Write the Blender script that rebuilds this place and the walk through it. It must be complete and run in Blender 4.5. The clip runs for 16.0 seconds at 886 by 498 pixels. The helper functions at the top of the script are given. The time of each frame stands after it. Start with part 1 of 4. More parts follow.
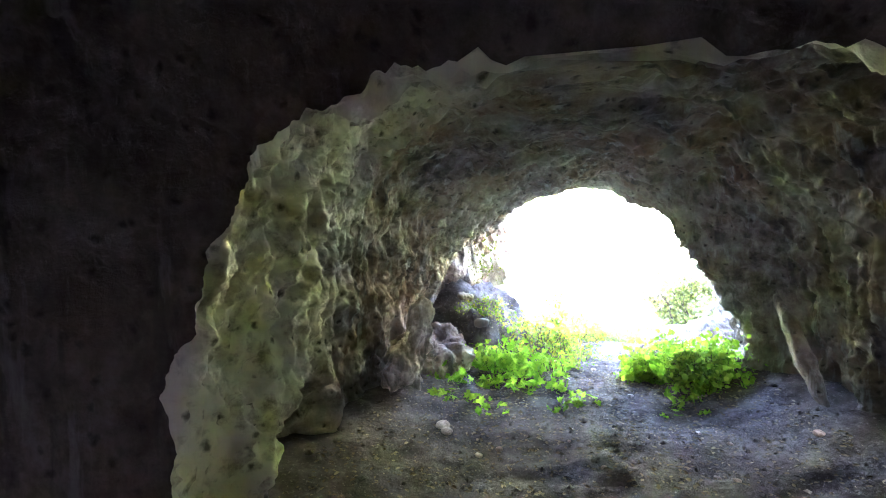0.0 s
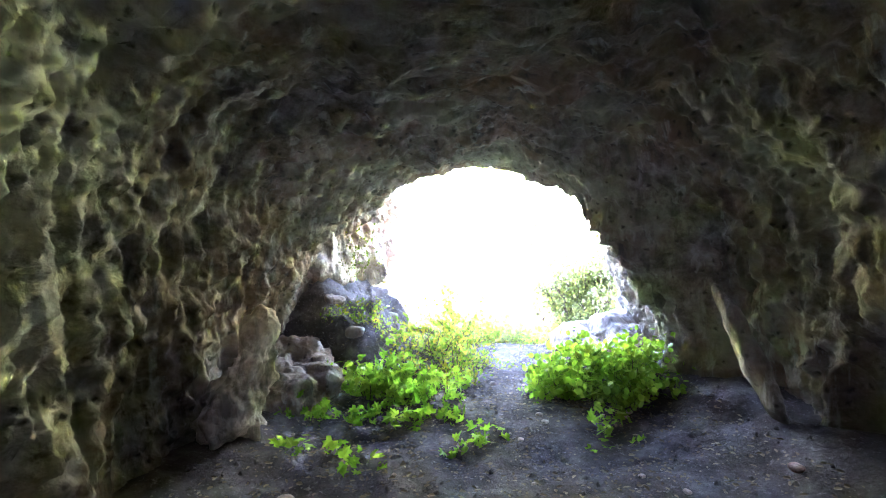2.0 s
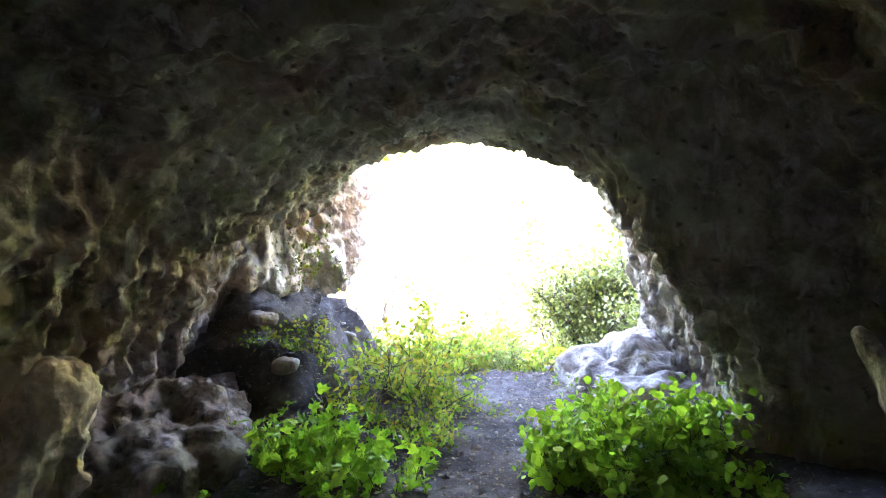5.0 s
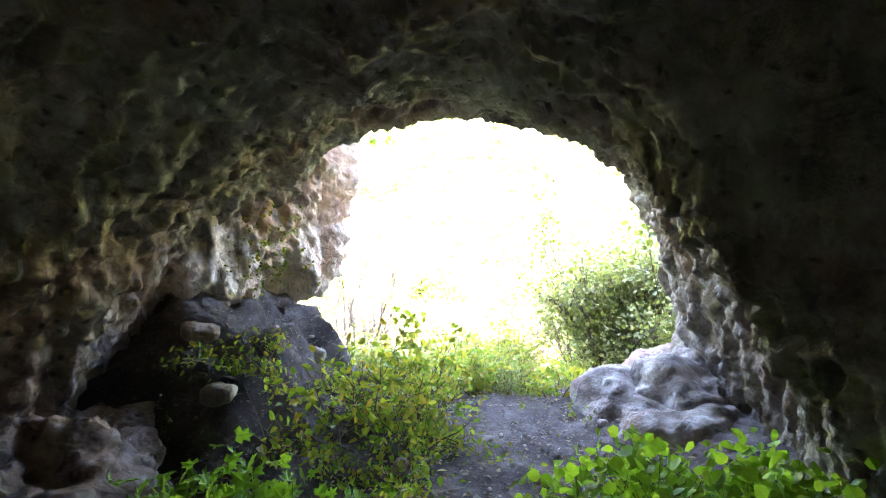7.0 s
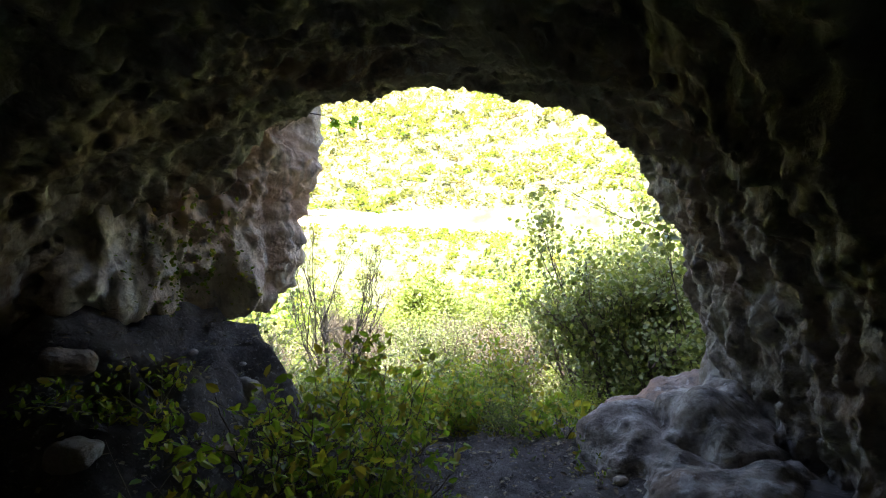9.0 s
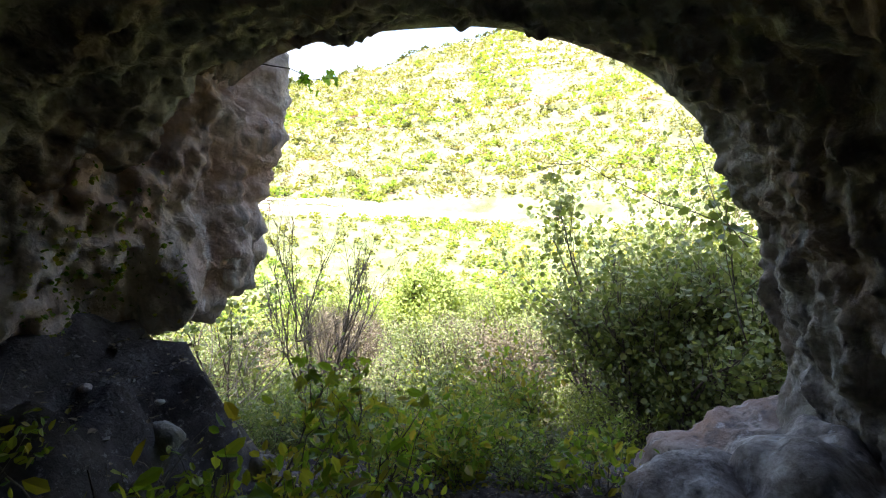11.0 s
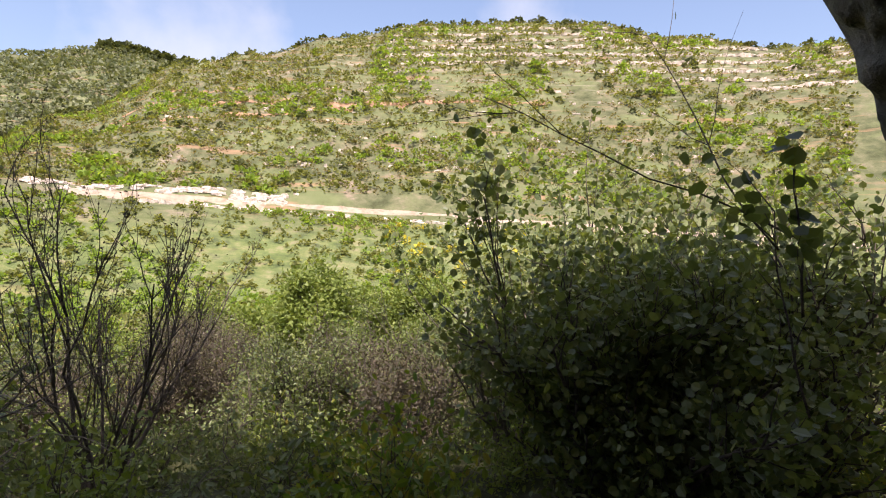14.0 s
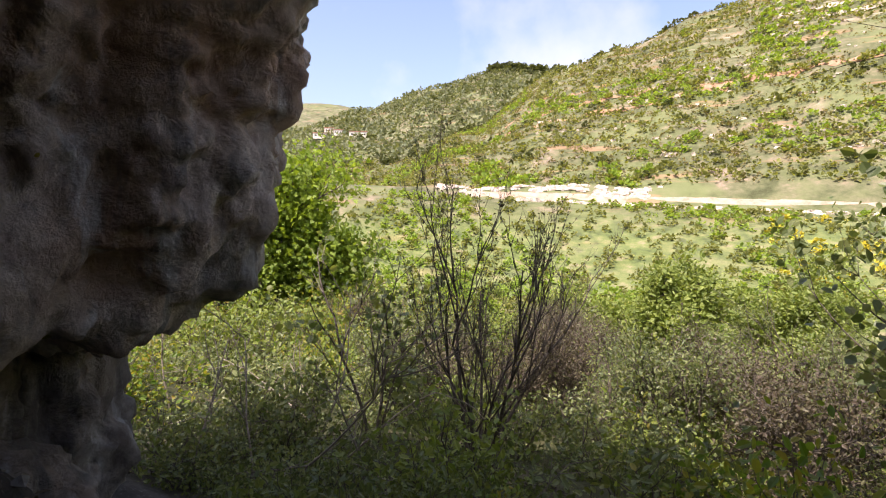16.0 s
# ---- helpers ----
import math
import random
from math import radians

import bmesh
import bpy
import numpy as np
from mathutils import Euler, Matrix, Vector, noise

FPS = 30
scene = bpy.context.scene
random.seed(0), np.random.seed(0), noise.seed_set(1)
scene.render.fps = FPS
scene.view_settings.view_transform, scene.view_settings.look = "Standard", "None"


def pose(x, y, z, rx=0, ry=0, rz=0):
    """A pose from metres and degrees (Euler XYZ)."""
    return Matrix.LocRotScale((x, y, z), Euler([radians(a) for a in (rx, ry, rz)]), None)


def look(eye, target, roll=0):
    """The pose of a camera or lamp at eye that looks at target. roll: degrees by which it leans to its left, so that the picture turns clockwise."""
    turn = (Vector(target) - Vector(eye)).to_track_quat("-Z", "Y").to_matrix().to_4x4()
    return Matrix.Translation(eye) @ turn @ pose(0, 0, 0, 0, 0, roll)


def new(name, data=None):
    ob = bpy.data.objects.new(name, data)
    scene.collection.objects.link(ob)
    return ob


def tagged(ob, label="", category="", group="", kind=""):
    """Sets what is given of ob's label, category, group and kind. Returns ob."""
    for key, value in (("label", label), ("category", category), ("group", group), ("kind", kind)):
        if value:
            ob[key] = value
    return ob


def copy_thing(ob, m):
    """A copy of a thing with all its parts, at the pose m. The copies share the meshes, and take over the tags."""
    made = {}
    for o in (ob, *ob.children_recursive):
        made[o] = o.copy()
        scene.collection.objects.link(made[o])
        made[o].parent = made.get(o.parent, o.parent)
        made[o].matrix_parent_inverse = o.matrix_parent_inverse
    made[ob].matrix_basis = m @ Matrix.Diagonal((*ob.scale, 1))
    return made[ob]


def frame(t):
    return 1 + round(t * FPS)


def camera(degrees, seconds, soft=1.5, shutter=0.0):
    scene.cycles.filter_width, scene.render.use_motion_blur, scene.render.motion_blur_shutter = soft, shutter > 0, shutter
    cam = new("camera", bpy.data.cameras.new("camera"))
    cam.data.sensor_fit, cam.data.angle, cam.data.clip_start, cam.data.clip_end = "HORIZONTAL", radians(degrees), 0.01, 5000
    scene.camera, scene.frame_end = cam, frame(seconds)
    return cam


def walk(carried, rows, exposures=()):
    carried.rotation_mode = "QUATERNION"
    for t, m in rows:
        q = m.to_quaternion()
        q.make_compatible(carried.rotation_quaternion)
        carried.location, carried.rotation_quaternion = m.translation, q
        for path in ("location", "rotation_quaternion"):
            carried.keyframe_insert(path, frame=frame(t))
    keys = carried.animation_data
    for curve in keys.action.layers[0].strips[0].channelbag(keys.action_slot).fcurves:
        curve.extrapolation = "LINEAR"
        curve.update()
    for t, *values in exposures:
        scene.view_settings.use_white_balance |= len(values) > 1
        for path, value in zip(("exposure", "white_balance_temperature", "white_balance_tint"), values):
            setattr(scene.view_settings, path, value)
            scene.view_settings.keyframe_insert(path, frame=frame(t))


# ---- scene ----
# ---- camera and walk ----
PATH = [
    (0, (0.000, 0.000, 1.641), (13.83, -1.22, -0.88)),
    (0.5, (-0.065, 0.299, 1.621), (9.09, -1.40, -0.74)),
    (1, (-0.076, 0.658, 1.575), (7.36, -1.53, -2.00)),
    (1.5, (-0.060, 1.094, 1.538), (2.94, -1.85, -2.72)),
    (2, (-0.092, 1.480, 1.519), (1.44, -1.82, -1.79)),
    (2.5, (-0.114, 1.863, 1.519), (0.34, -1.80, -1.06)),
    (3, (-0.126, 2.133, 1.552), (-0.14, -2.14, -0.87)),
    (3.5, (-0.106, 2.418, 1.570), (-0.20, -2.23, -0.62)),
    (6, (0.238, 3.614, 1.496), (2.04, -2.65, -0.98)),
    (6.5, (0.283, 3.858, 1.478), (2.51, -2.42, -0.65)),
    (7, (0.328, 4.170, 1.441), (3.11, -2.14, -0.73)),
    (7.5, (0.372, 4.453, 1.411), (2.57, -1.75, -0.87)),
    (8, (0.425, 4.693, 1.328), (2.67, -0.86, -0.90)),
    (8.5, (0.452, 4.940, 1.333), (2.72, -0.68, -0.75)),
    (11, (0.413, 6.169, 1.341), (2.84, -1.95, -0.24)),
    (11.5, (0.342, 6.558, 1.378), (1.32, -1.96, -1.45)),
    (12, (0.382, 6.906, 1.387), (-1.47, -2.07, -1.75)),
    (12.5, (0.393, 7.240, 1.364), (-5.86, -2.18, -0.96)),
    (13, (0.481, 7.603, 1.379), (-11.24, -1.99, 0.41)),
    (13.5, (0.536, 7.897, 1.326), (-11.72, -2.05, 1.24)),
    (14, (0.553, 8.135, 1.269), (-8.48, -2.18, 1.37)),
    (14.5, (0.528, 8.327, 1.232), (0.78, -2.42, 0.80)),
    (15, (0.497, 8.425, 1.210), (15.20, -2.92, 0.43)),
    (15.5, (0.467, 8.466, 1.213), (23.13, -3.18, 0.31)),
    (16, (0.478, 8.419, 1.218), (29.45, -3.43, 0.53)),
]


def eye_pose(eye, turn):
    yaw, pitch, roll = turn
    return pose(*eye, 90 + pitch, 0, yaw) @ pose(0, 0, 0, 0, 0, roll)


cam = camera(80.24, 16.0, soft=1.1)
EXPOSURES = [(0, 8.5, 5500, 30), (1, 8.0, 5500, 30), (2, 7.9, 5550, 30), (3, 7.2, 5700, 29), (3.5, 7.0, 5800, 28), (6, 6.45, 6100, 24), (7, 5.9, 6200, 22), (8, 5.05, 6300, 18),
             (8.7, 3.45, 6400, 16), (10.8, 2.85, 6300, 16), (11.5, 2.45, 6200, 16), (12, 2.0, 6100, 13), (12.5, 1.6, 6100, 12), (13, 1.25, 6500, 17), (14, 0.85, 6700, 21), (16, 1.1, 6800, 23)]
walk(cam, [(t, eye_pose(e, r)) for t, e, r in PATH], EXPOSURES)

# ---- sky and sun ----
SUN_ELEV, SUN_AZ = radians(60), radians(186)   # azimuth clockwise from +y
world = bpy.data.worlds.new("sky")
scene.world = world
world.use_nodes = True
wn = world.node_tree
sky = wn.nodes.new("ShaderNodeTexSky")
sky.sky_type, sky.sun_disc = "NISHITA", False
sky.dust_density = 3.5
sky.sun_elevation, sky.sun_rotation = SUN_ELEV, SUN_AZ
wn.nodes["Background"].inputs["Strength"].default_value = 0.15
coord = wn.nodes.new("ShaderNodeTexCoord")
puffs = wn.nodes.new("ShaderNodeTexNoise")
puffs.inputs["Scale"].default_value, puffs.inputs["Detail"].default_value = 2.6, 7.0
wn.links.new(coord.outputs["Generated"], puffs.inputs["Vector"])
cover = wn.nodes.new("ShaderNodeMapRange")
cover.inputs[1].default_value, cover.inputs[2].default_value, cover.inputs[4].default_value = 0.5, 0.72, 0.8
wn.links.new(puffs.outputs["Fac"], cover.inputs[0])
clouds = wn.nodes.new("ShaderNodeMix")
clouds.data_type = "RGBA"
clouds.inputs["B"].default_value = (4.2, 4.25, 4.4, 1)
wn.links.new(cover.outputs[0], clouds.inputs["Factor"])
wn.links.new(sky.outputs[0], clouds.inputs["A"])
wn.links.new(clouds.outputs["Result"], wn.nodes["Background"].inputs[0])
sun = new("sun", bpy.data.lights.new("sun", "SUN"))
sun.data.energy, sun.data.angle, sun.data.color = 4.6, radians(0.5), (1.0, 0.95, 0.87)
to_sun = Vector((math.sin(SUN_AZ) * math.cos(SUN_ELEV), math.cos(SUN_AZ) * math.cos(SUN_ELEV), math.sin(SUN_ELEV)))
sun.matrix_world = look(to_sun * 60, (0, 0, 0))

# ---- materials ----
def mat(name, build, rough=0.9, spec=0.3):
    m = bpy.data.materials.new(name)
    m.use_nodes = True
    nt = m.node_tree
    b = nt.nodes["Principled BSDF"]
    b.inputs["Roughness"].default_value = rough
    b.inputs["Specular IOR Level"].default_value = spec
    build(nt, b)
    return m


def node(nt, kind, **inputs):
    n = nt.nodes.new(kind)
    for k, v in inputs.items():
        n.inputs[k.replace("_", " ")].default_value = v
    return n


def noise_tex(nt, scale, detail=6, rough=0.6, vec=None):
    n = node(nt, "ShaderNodeTexNoise", Scale=scale, Detail=detail, Roughness=rough)
    if vec is not None:
        nt.links.new(vec, n.inputs["Vector"])
    return n.outputs["Fac"]


def ramp(nt, fac, stops):
    r = nt.nodes.new("ShaderNodeValToRGB")
    el = r.color_ramp.elements
    while len(el) < len(stops):
        el.new(0.5)
    for e, (p, c) in zip(el, stops):
        e.position, e.color = p, (*c, 1) if len(c) == 3 else c
    nt.links.new(fac, r.inputs[0])
    return r.outputs["Color"]


def mix(nt, fac, a, b, blend="MIX"):
    m = nt.nodes.new("ShaderNodeMix")
    m.data_type, m.blend_type = "RGBA", blend
    for sock, val in ((m.inputs["Factor"], fac), (m.inputs["A"], a), (m.inputs["B"], b)):
        if isinstance(val, bpy.types.NodeSocket):
            nt.links.new(val, sock)
        elif isinstance(val, (int, float)):
            sock.default_value = val
        else:
            sock.default_value = (*val, 1)
    return m.outputs["Result"]


def bump(nt, b, height, strength, distance):
    n = node(nt, "ShaderNodeBump", Strength=strength, Distance=distance)
    nt.links.new(height, n.inputs["Height"])
    nt.links.new(n.outputs[0], b.inputs["Normal"])


def place_of(nt):
    return nt.nodes.new("ShaderNodeNewGeometry").outputs["Position"]


def stretched(nt, sx, sy, sz):
    v = nt.nodes.new("ShaderNodeVectorMath")
    v.operation = "MULTIPLY"
    nt.links.new(place_of(nt), v.inputs[0])
    v.inputs[1].default_value = (sx, sy, sz)
    return v.outputs[0]


def rock_nodes(tone, warm, green, pit_level=0.5, rim_pale=0.0):
    """Pitted limestone: pale ridges, darker pits, rusty stains, dark drip streaks and algae. tone: how pale."""
    def build(nt, b):
        p = place_of(nt)
        big, mid, fine = noise_tex(nt, 0.9, 5, 0.6, p), noise_tex(nt, 5, 9, 0.7, p), noise_tex(nt, 34, 6, 0.75, p)
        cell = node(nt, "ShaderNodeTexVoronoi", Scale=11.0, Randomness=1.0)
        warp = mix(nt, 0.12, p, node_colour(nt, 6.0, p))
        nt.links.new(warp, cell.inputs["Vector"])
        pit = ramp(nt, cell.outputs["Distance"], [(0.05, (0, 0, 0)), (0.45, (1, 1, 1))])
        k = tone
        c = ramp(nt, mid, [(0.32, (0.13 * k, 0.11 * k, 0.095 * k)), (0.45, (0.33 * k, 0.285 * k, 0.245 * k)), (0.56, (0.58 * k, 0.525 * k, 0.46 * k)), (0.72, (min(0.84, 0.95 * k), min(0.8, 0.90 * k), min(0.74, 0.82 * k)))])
        c = mix(nt, ramp(nt, big, [(0.42, (0, 0, 0)), (0.66, (warm, warm, warm))]), c, (0.46 * k, 0.29 * k, 0.20 * k))
        streak = noise_tex(nt, 3.0, 5, 0.6, stretched(nt, 2.2, 2.2, 0.35))
        c = mix(nt, ramp(nt, streak, [(0.53, (0, 0, 0)), (0.66, (0.8, 0.8, 0.8))]), c, (0.14 * k, 0.13 * k, 0.125 * k))
        pale = noise_tex(nt, 2.6, 6, 0.65, stretched(nt, 2.6, 2.6, 0.4))
        c = mix(nt, ramp(nt, pale, [(0.58, (0, 0, 0)), (0.68, (0.75, 0.75, 0.75))]), c, (min(0.84, 0.95 * k), min(0.81, 0.92 * k), min(0.77, 0.87 * k)))
        algae = noise_tex(nt, 1.3, 7, 0.7, stretched(nt, 1.0, 1.0, 0.6))
        c = mix(nt, ramp(nt, algae, [(0.48, (0, 0, 0)), (0.64, (green, green, green))]), c, (min(0.70, 0.74 * k), min(0.70, 0.75 * k), min(0.52, 0.56 * k)))
        # paler by position: the left wall near the rim, and the rim's lip
        if rim_pale:
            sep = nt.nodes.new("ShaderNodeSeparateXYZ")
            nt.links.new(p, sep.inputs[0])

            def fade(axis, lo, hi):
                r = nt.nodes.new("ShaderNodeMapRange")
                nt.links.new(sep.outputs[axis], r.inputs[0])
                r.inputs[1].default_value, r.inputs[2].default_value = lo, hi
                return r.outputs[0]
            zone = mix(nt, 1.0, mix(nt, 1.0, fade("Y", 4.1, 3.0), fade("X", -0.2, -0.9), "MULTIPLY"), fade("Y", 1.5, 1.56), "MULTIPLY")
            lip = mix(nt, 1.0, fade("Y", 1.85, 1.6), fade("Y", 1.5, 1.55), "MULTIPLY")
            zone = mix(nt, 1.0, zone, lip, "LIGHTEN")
            patch = ramp(nt, mid, [(0.34, (0.2, 0.2, 0.2)), (0.5, (rim_pale, rim_pale, rim_pale))])
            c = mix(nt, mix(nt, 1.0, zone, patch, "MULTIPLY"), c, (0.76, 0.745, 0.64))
        # darker where the pit pattern and the fine noise run low
        pit_tone = mix(nt, 0.5, pit, fine)
        c = mix(nt, ramp(nt, pit_tone, [(pit_level - 0.22, (0.8, 0.8, 0.8)), (pit_level, (0, 0, 0))]), c, (0.09 * k, 0.08 * k, 0.07 * k))
        nt.links.new(c, b.inputs["Base Color"])
        bump(nt, b, mix(nt, 0.45, mix(nt, 0.5, pit, mid), fine), 1.0, 0.06)
    return build


def node_colour(nt, scale, vec):
    n = node(nt, "ShaderNodeTexNoise", Scale=scale, Detail=4.0)
    nt.links.new(vec, n.inputs["Vector"])
    return n.outputs["Color"]


def two_tone(a, c, scale=6, depth=0.02, spread=(0.35, 0.65)):
    def build(nt, b):
        p = place_of(nt)
        f = noise_tex(nt, scale, 8, 0.65, p)
        nt.links.new(ramp(nt, f, [(spread[0], a), (spread[1], c)]), b.inputs["Base Color"])
        bump(nt, b, noise_tex(nt, scale * 5, 6, 0.7, p), 0.8, depth)
    return build


def leaf_nodes(colours, through_light):
    def build(nt, b):
        g = nt.nodes.new("ShaderNodeNewGeometry")
        c = ramp(nt, g.outputs["Random Per Island"], [(i / (len(colours) - 1), k) for i, k in enumerate(colours)])
        nt.links.new(c, b.inputs["Base Color"])
        tl = nt.nodes.new("ShaderNodeBsdfTranslucent")
        warm = mix(nt, 1.0, c, (1.5, 1.45, 0.5), "MULTIPLY")
        nt.links.new(warm, tl.inputs["Color"])
        ms = nt.nodes.new("ShaderNodeMixShader")
        ms.inputs[0].default_value = through_light
        out = nt.nodes["Material Output"]
        nt.links.new(b.outputs[0], ms.inputs[1])
        nt.links.new(tl.outputs[0], ms.inputs[2])
        nt.links.new(ms.outputs[0], out.inputs["Surface"])
    return build


ROCK = mat("cave_limestone", rock_nodes(0.54, 0.75, 0.5, rim_pale=1.0))
# much darker tone for the chamber rock: its shade is put into the colour
CHAMBER_SHADE = mat("shade_dark_limestone", rock_nodes(0.16, 0.6, 0.3))
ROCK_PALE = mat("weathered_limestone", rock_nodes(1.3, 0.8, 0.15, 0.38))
BARK = mat("grey_bark", two_tone((0.045, 0.036, 0.028), (0.14, 0.115, 0.09), 30, 0.004))
LEAF_FRESH = mat("fresh_leaf", leaf_nodes([(0.13, 0.25, 0.03), (0.18, 0.33, 0.04), (0.26, 0.42, 0.06)], 0.5), 0.5, 0.4)
LEAF_DARK = mat("shrub_leaf", leaf_nodes([(0.085, 0.115, 0.045), (0.125, 0.16, 0.056), (0.2, 0.22, 0.085)], 0.4), 0.45, 0.45)
LEAF_TREE = mat("tree_leaf", leaf_nodes([(0.13, 0.20, 0.03), (0.19, 0.27, 0.035), (0.25, 0.33, 0.05)], 0.45), 0.5, 0.4)


# ---- tools ----
def mesh_object(name, verts, faces, material, parent=None, label="", smooth=True):
    me = bpy.data.meshes.new(name)
    me.from_pydata(verts, [], faces)
    me.materials.append(material)
    if smooth:
        me.polygons.foreach_set("use_smooth", [True] * len(me.polygons))
    me.update()
    ob = new(name, me)
    if parent is not None:
        ob.parent = parent
    return tagged(ob, label) if label else ob


def lerp_row(rows, y):
    """Smooth values between rows of (y, ...)."""
    if y <= rows[0][0]:
        return rows[0][1:]
    for a, b in zip(rows, rows[1:]):
        if y <= b[0]:
            s = (y - a[0]) / (b[0] - a[0])
            s = s * s * (3 - 2 * s)
            return [p + (q - p) * s for p, q in zip(a[1:], b[1:])]
    return rows[-1][1:]


def smoothstep(a, b, x):
    s = min(1.0, max(0.0, (x - a) / (b - a)))
    return s * s * (3 - 2 * s)


def lumps(p, s, octaves=4, h=0.9):
    return noise.fractal(p * s, h, 2.0, octaves, noise_basis="PERLIN_ORIGINAL")


def pits(p, s):
    """Hollows between sharp ribs: 0 in the middle of a hollow, up to 1 on the ribs."""
    return min(1.0, 1.05 * noise.voronoi(p * s)[0][0])



# ---- ground: cave floor, slope below the mouth, valley and hills ----
RIDGES = [   # distance of the ridge, where its slope starts, then degrees to the right of +y and the tangent of the skyline
    (430, 205, [(-48, 0.03), (-36, 0.06), (-27, 0.16), (-17, 0.272), (-10.7, 0.302), (-3.6, 0.346), (6.5, 0.380), (15.8, 0.387), (23, 0.378), (32, 0.338), (41, 0.30), (60, 0.26), (80, 0.2)]),
    (760, 330, [(-80, 0.12), (-55, 0.10), (-45, 0.15), (-38, 0.195), (-31, 0.238), (-23, 0.272), (-17, 0.262), (0, 0.2), (30, 0.1)]),
    (1300, 700, [(-80, 0.16), (-60, 0.2), (-45, 0.205), (-41, 0.208), (-36, 0.18), (-20, 0.1), (30, 0.1)]),
]


def road_level(az):
    return 6 - 0.16 * (az + 8)


def terrain(x, y):
    """Height outside, from the slope below the cave to the hills across the valley."""
    dx, dy = x - 0.5, y - 8.0
    r, az = math.hypot(dx, dy), math.degrees(math.atan2(dx, dy))
    v = Vector((x, y, 0))
    z = -0.75 * smoothstep(8.8, 11.5, y) - 1.6 * smoothstep(11, 17, y) - 14.5 * smoothstep(15, 80, y)
    if y < 8.8:
        z += 0.3 * smoothstep(10, 40, abs(x)) * 10
    valley = -17 + 2.5 * lumps(v, 0.012, 3)
    front = smoothstep(90, 140, r) * smoothstep(0, 60, y)
    z = z + (valley - z) * front
    rl = road_level(az)
    rise = smoothstep(120, 205, r) * smoothstep(-30, 60, y)
    z += (rl - z) * rise
    if r > 205 and y > -100:
        best = -1e9
        for far, start, sky_line in RIDGES:
            top = 1.3 + far * lerp_row(sky_line, az)[0]
            s = (r - start) / (far - start)
            if s <= 0:
                h = -1e9 if start > 210 else rl
            elif s < 1:
                h = rl + (top - rl) * (0.86 * s + 0.14 * s * s * (3 - 2 * s))
            else:
                h = top - 0.25 * (r - far) * min(1, (s - 1) * 2)
            best = max(best, h)
        fade = smoothstep(205, 222, r)
        best += fade * smoothstep(480, 300, r) * (1.2 * lumps(v, 0.05, 4) + 3.0 * lumps(v, 0.012, 3)) + smoothstep(400, 600, r) * 8 * lumps(v, 0.006, 4)
        terrace = ((best * 0.11) % 1.0)
        best += fade * smoothstep(20, 40, best) * 1.3 * (smoothstep(0.42, 0.58, terrace) - terrace)
        z = max(z, best) if y > 20 else z
        # cut of the road into the slope
        bank = math.exp(-((r - 214) / 5.0) ** 2)
        z += bank * 2.2 * smoothstep(18, -22, az)
    return z


def cave_floor(x, y):
    v = Vector((x, y, 0))
    z = 0.22 * smoothstep(1.2, 2.2, x) + 0.16 * smoothstep(-1.1, -1.9, x) - 0.14 * smoothstep(5.5, 8.5, y)
    z += 0.05 * lumps(v, 1.3, 3) + 0.03 * lumps(v, 4.5, 4) + 0.02 * abs(lumps(v, 11, 3))
    # bank of earth and rock at the foot of the overhang
    z += 0.92 * smoothstep(-0.3, -1.45, x + 0.2 * lumps(v, 1.5, 2)) * smoothstep(6.7, 8.2, y) * smoothstep(9.45, 8.75, y)
    z += smoothstep(-0.4, -1.0, x) * smoothstep(6.7, 7.5, y) * (0.16 * lumps(v, 2.6, 4) + 0.14 * abs(lumps(v, 6.0, 4)))
    return z


def ground_height(x, y):
    k = smoothstep(9.0, 10.5, y)
    near = cave_floor(x, min(y, 10.5)) if y < 10.5 and abs(x) < 8 else 0.0
    if y < 11 and abs(x) < 8:
        near *= smoothstep(8, 5, abs(x))
        return near * (1 - k) + (terrain(x, y)) + (0.1 * lumps(Vector((x, y, 3)), 0.9, 4) * k)
    v = Vector((x, y, 3))
    return terrain(x, y) + 0.1 * smoothstep(60, 20, y) * lumps(v, 0.9, 4)


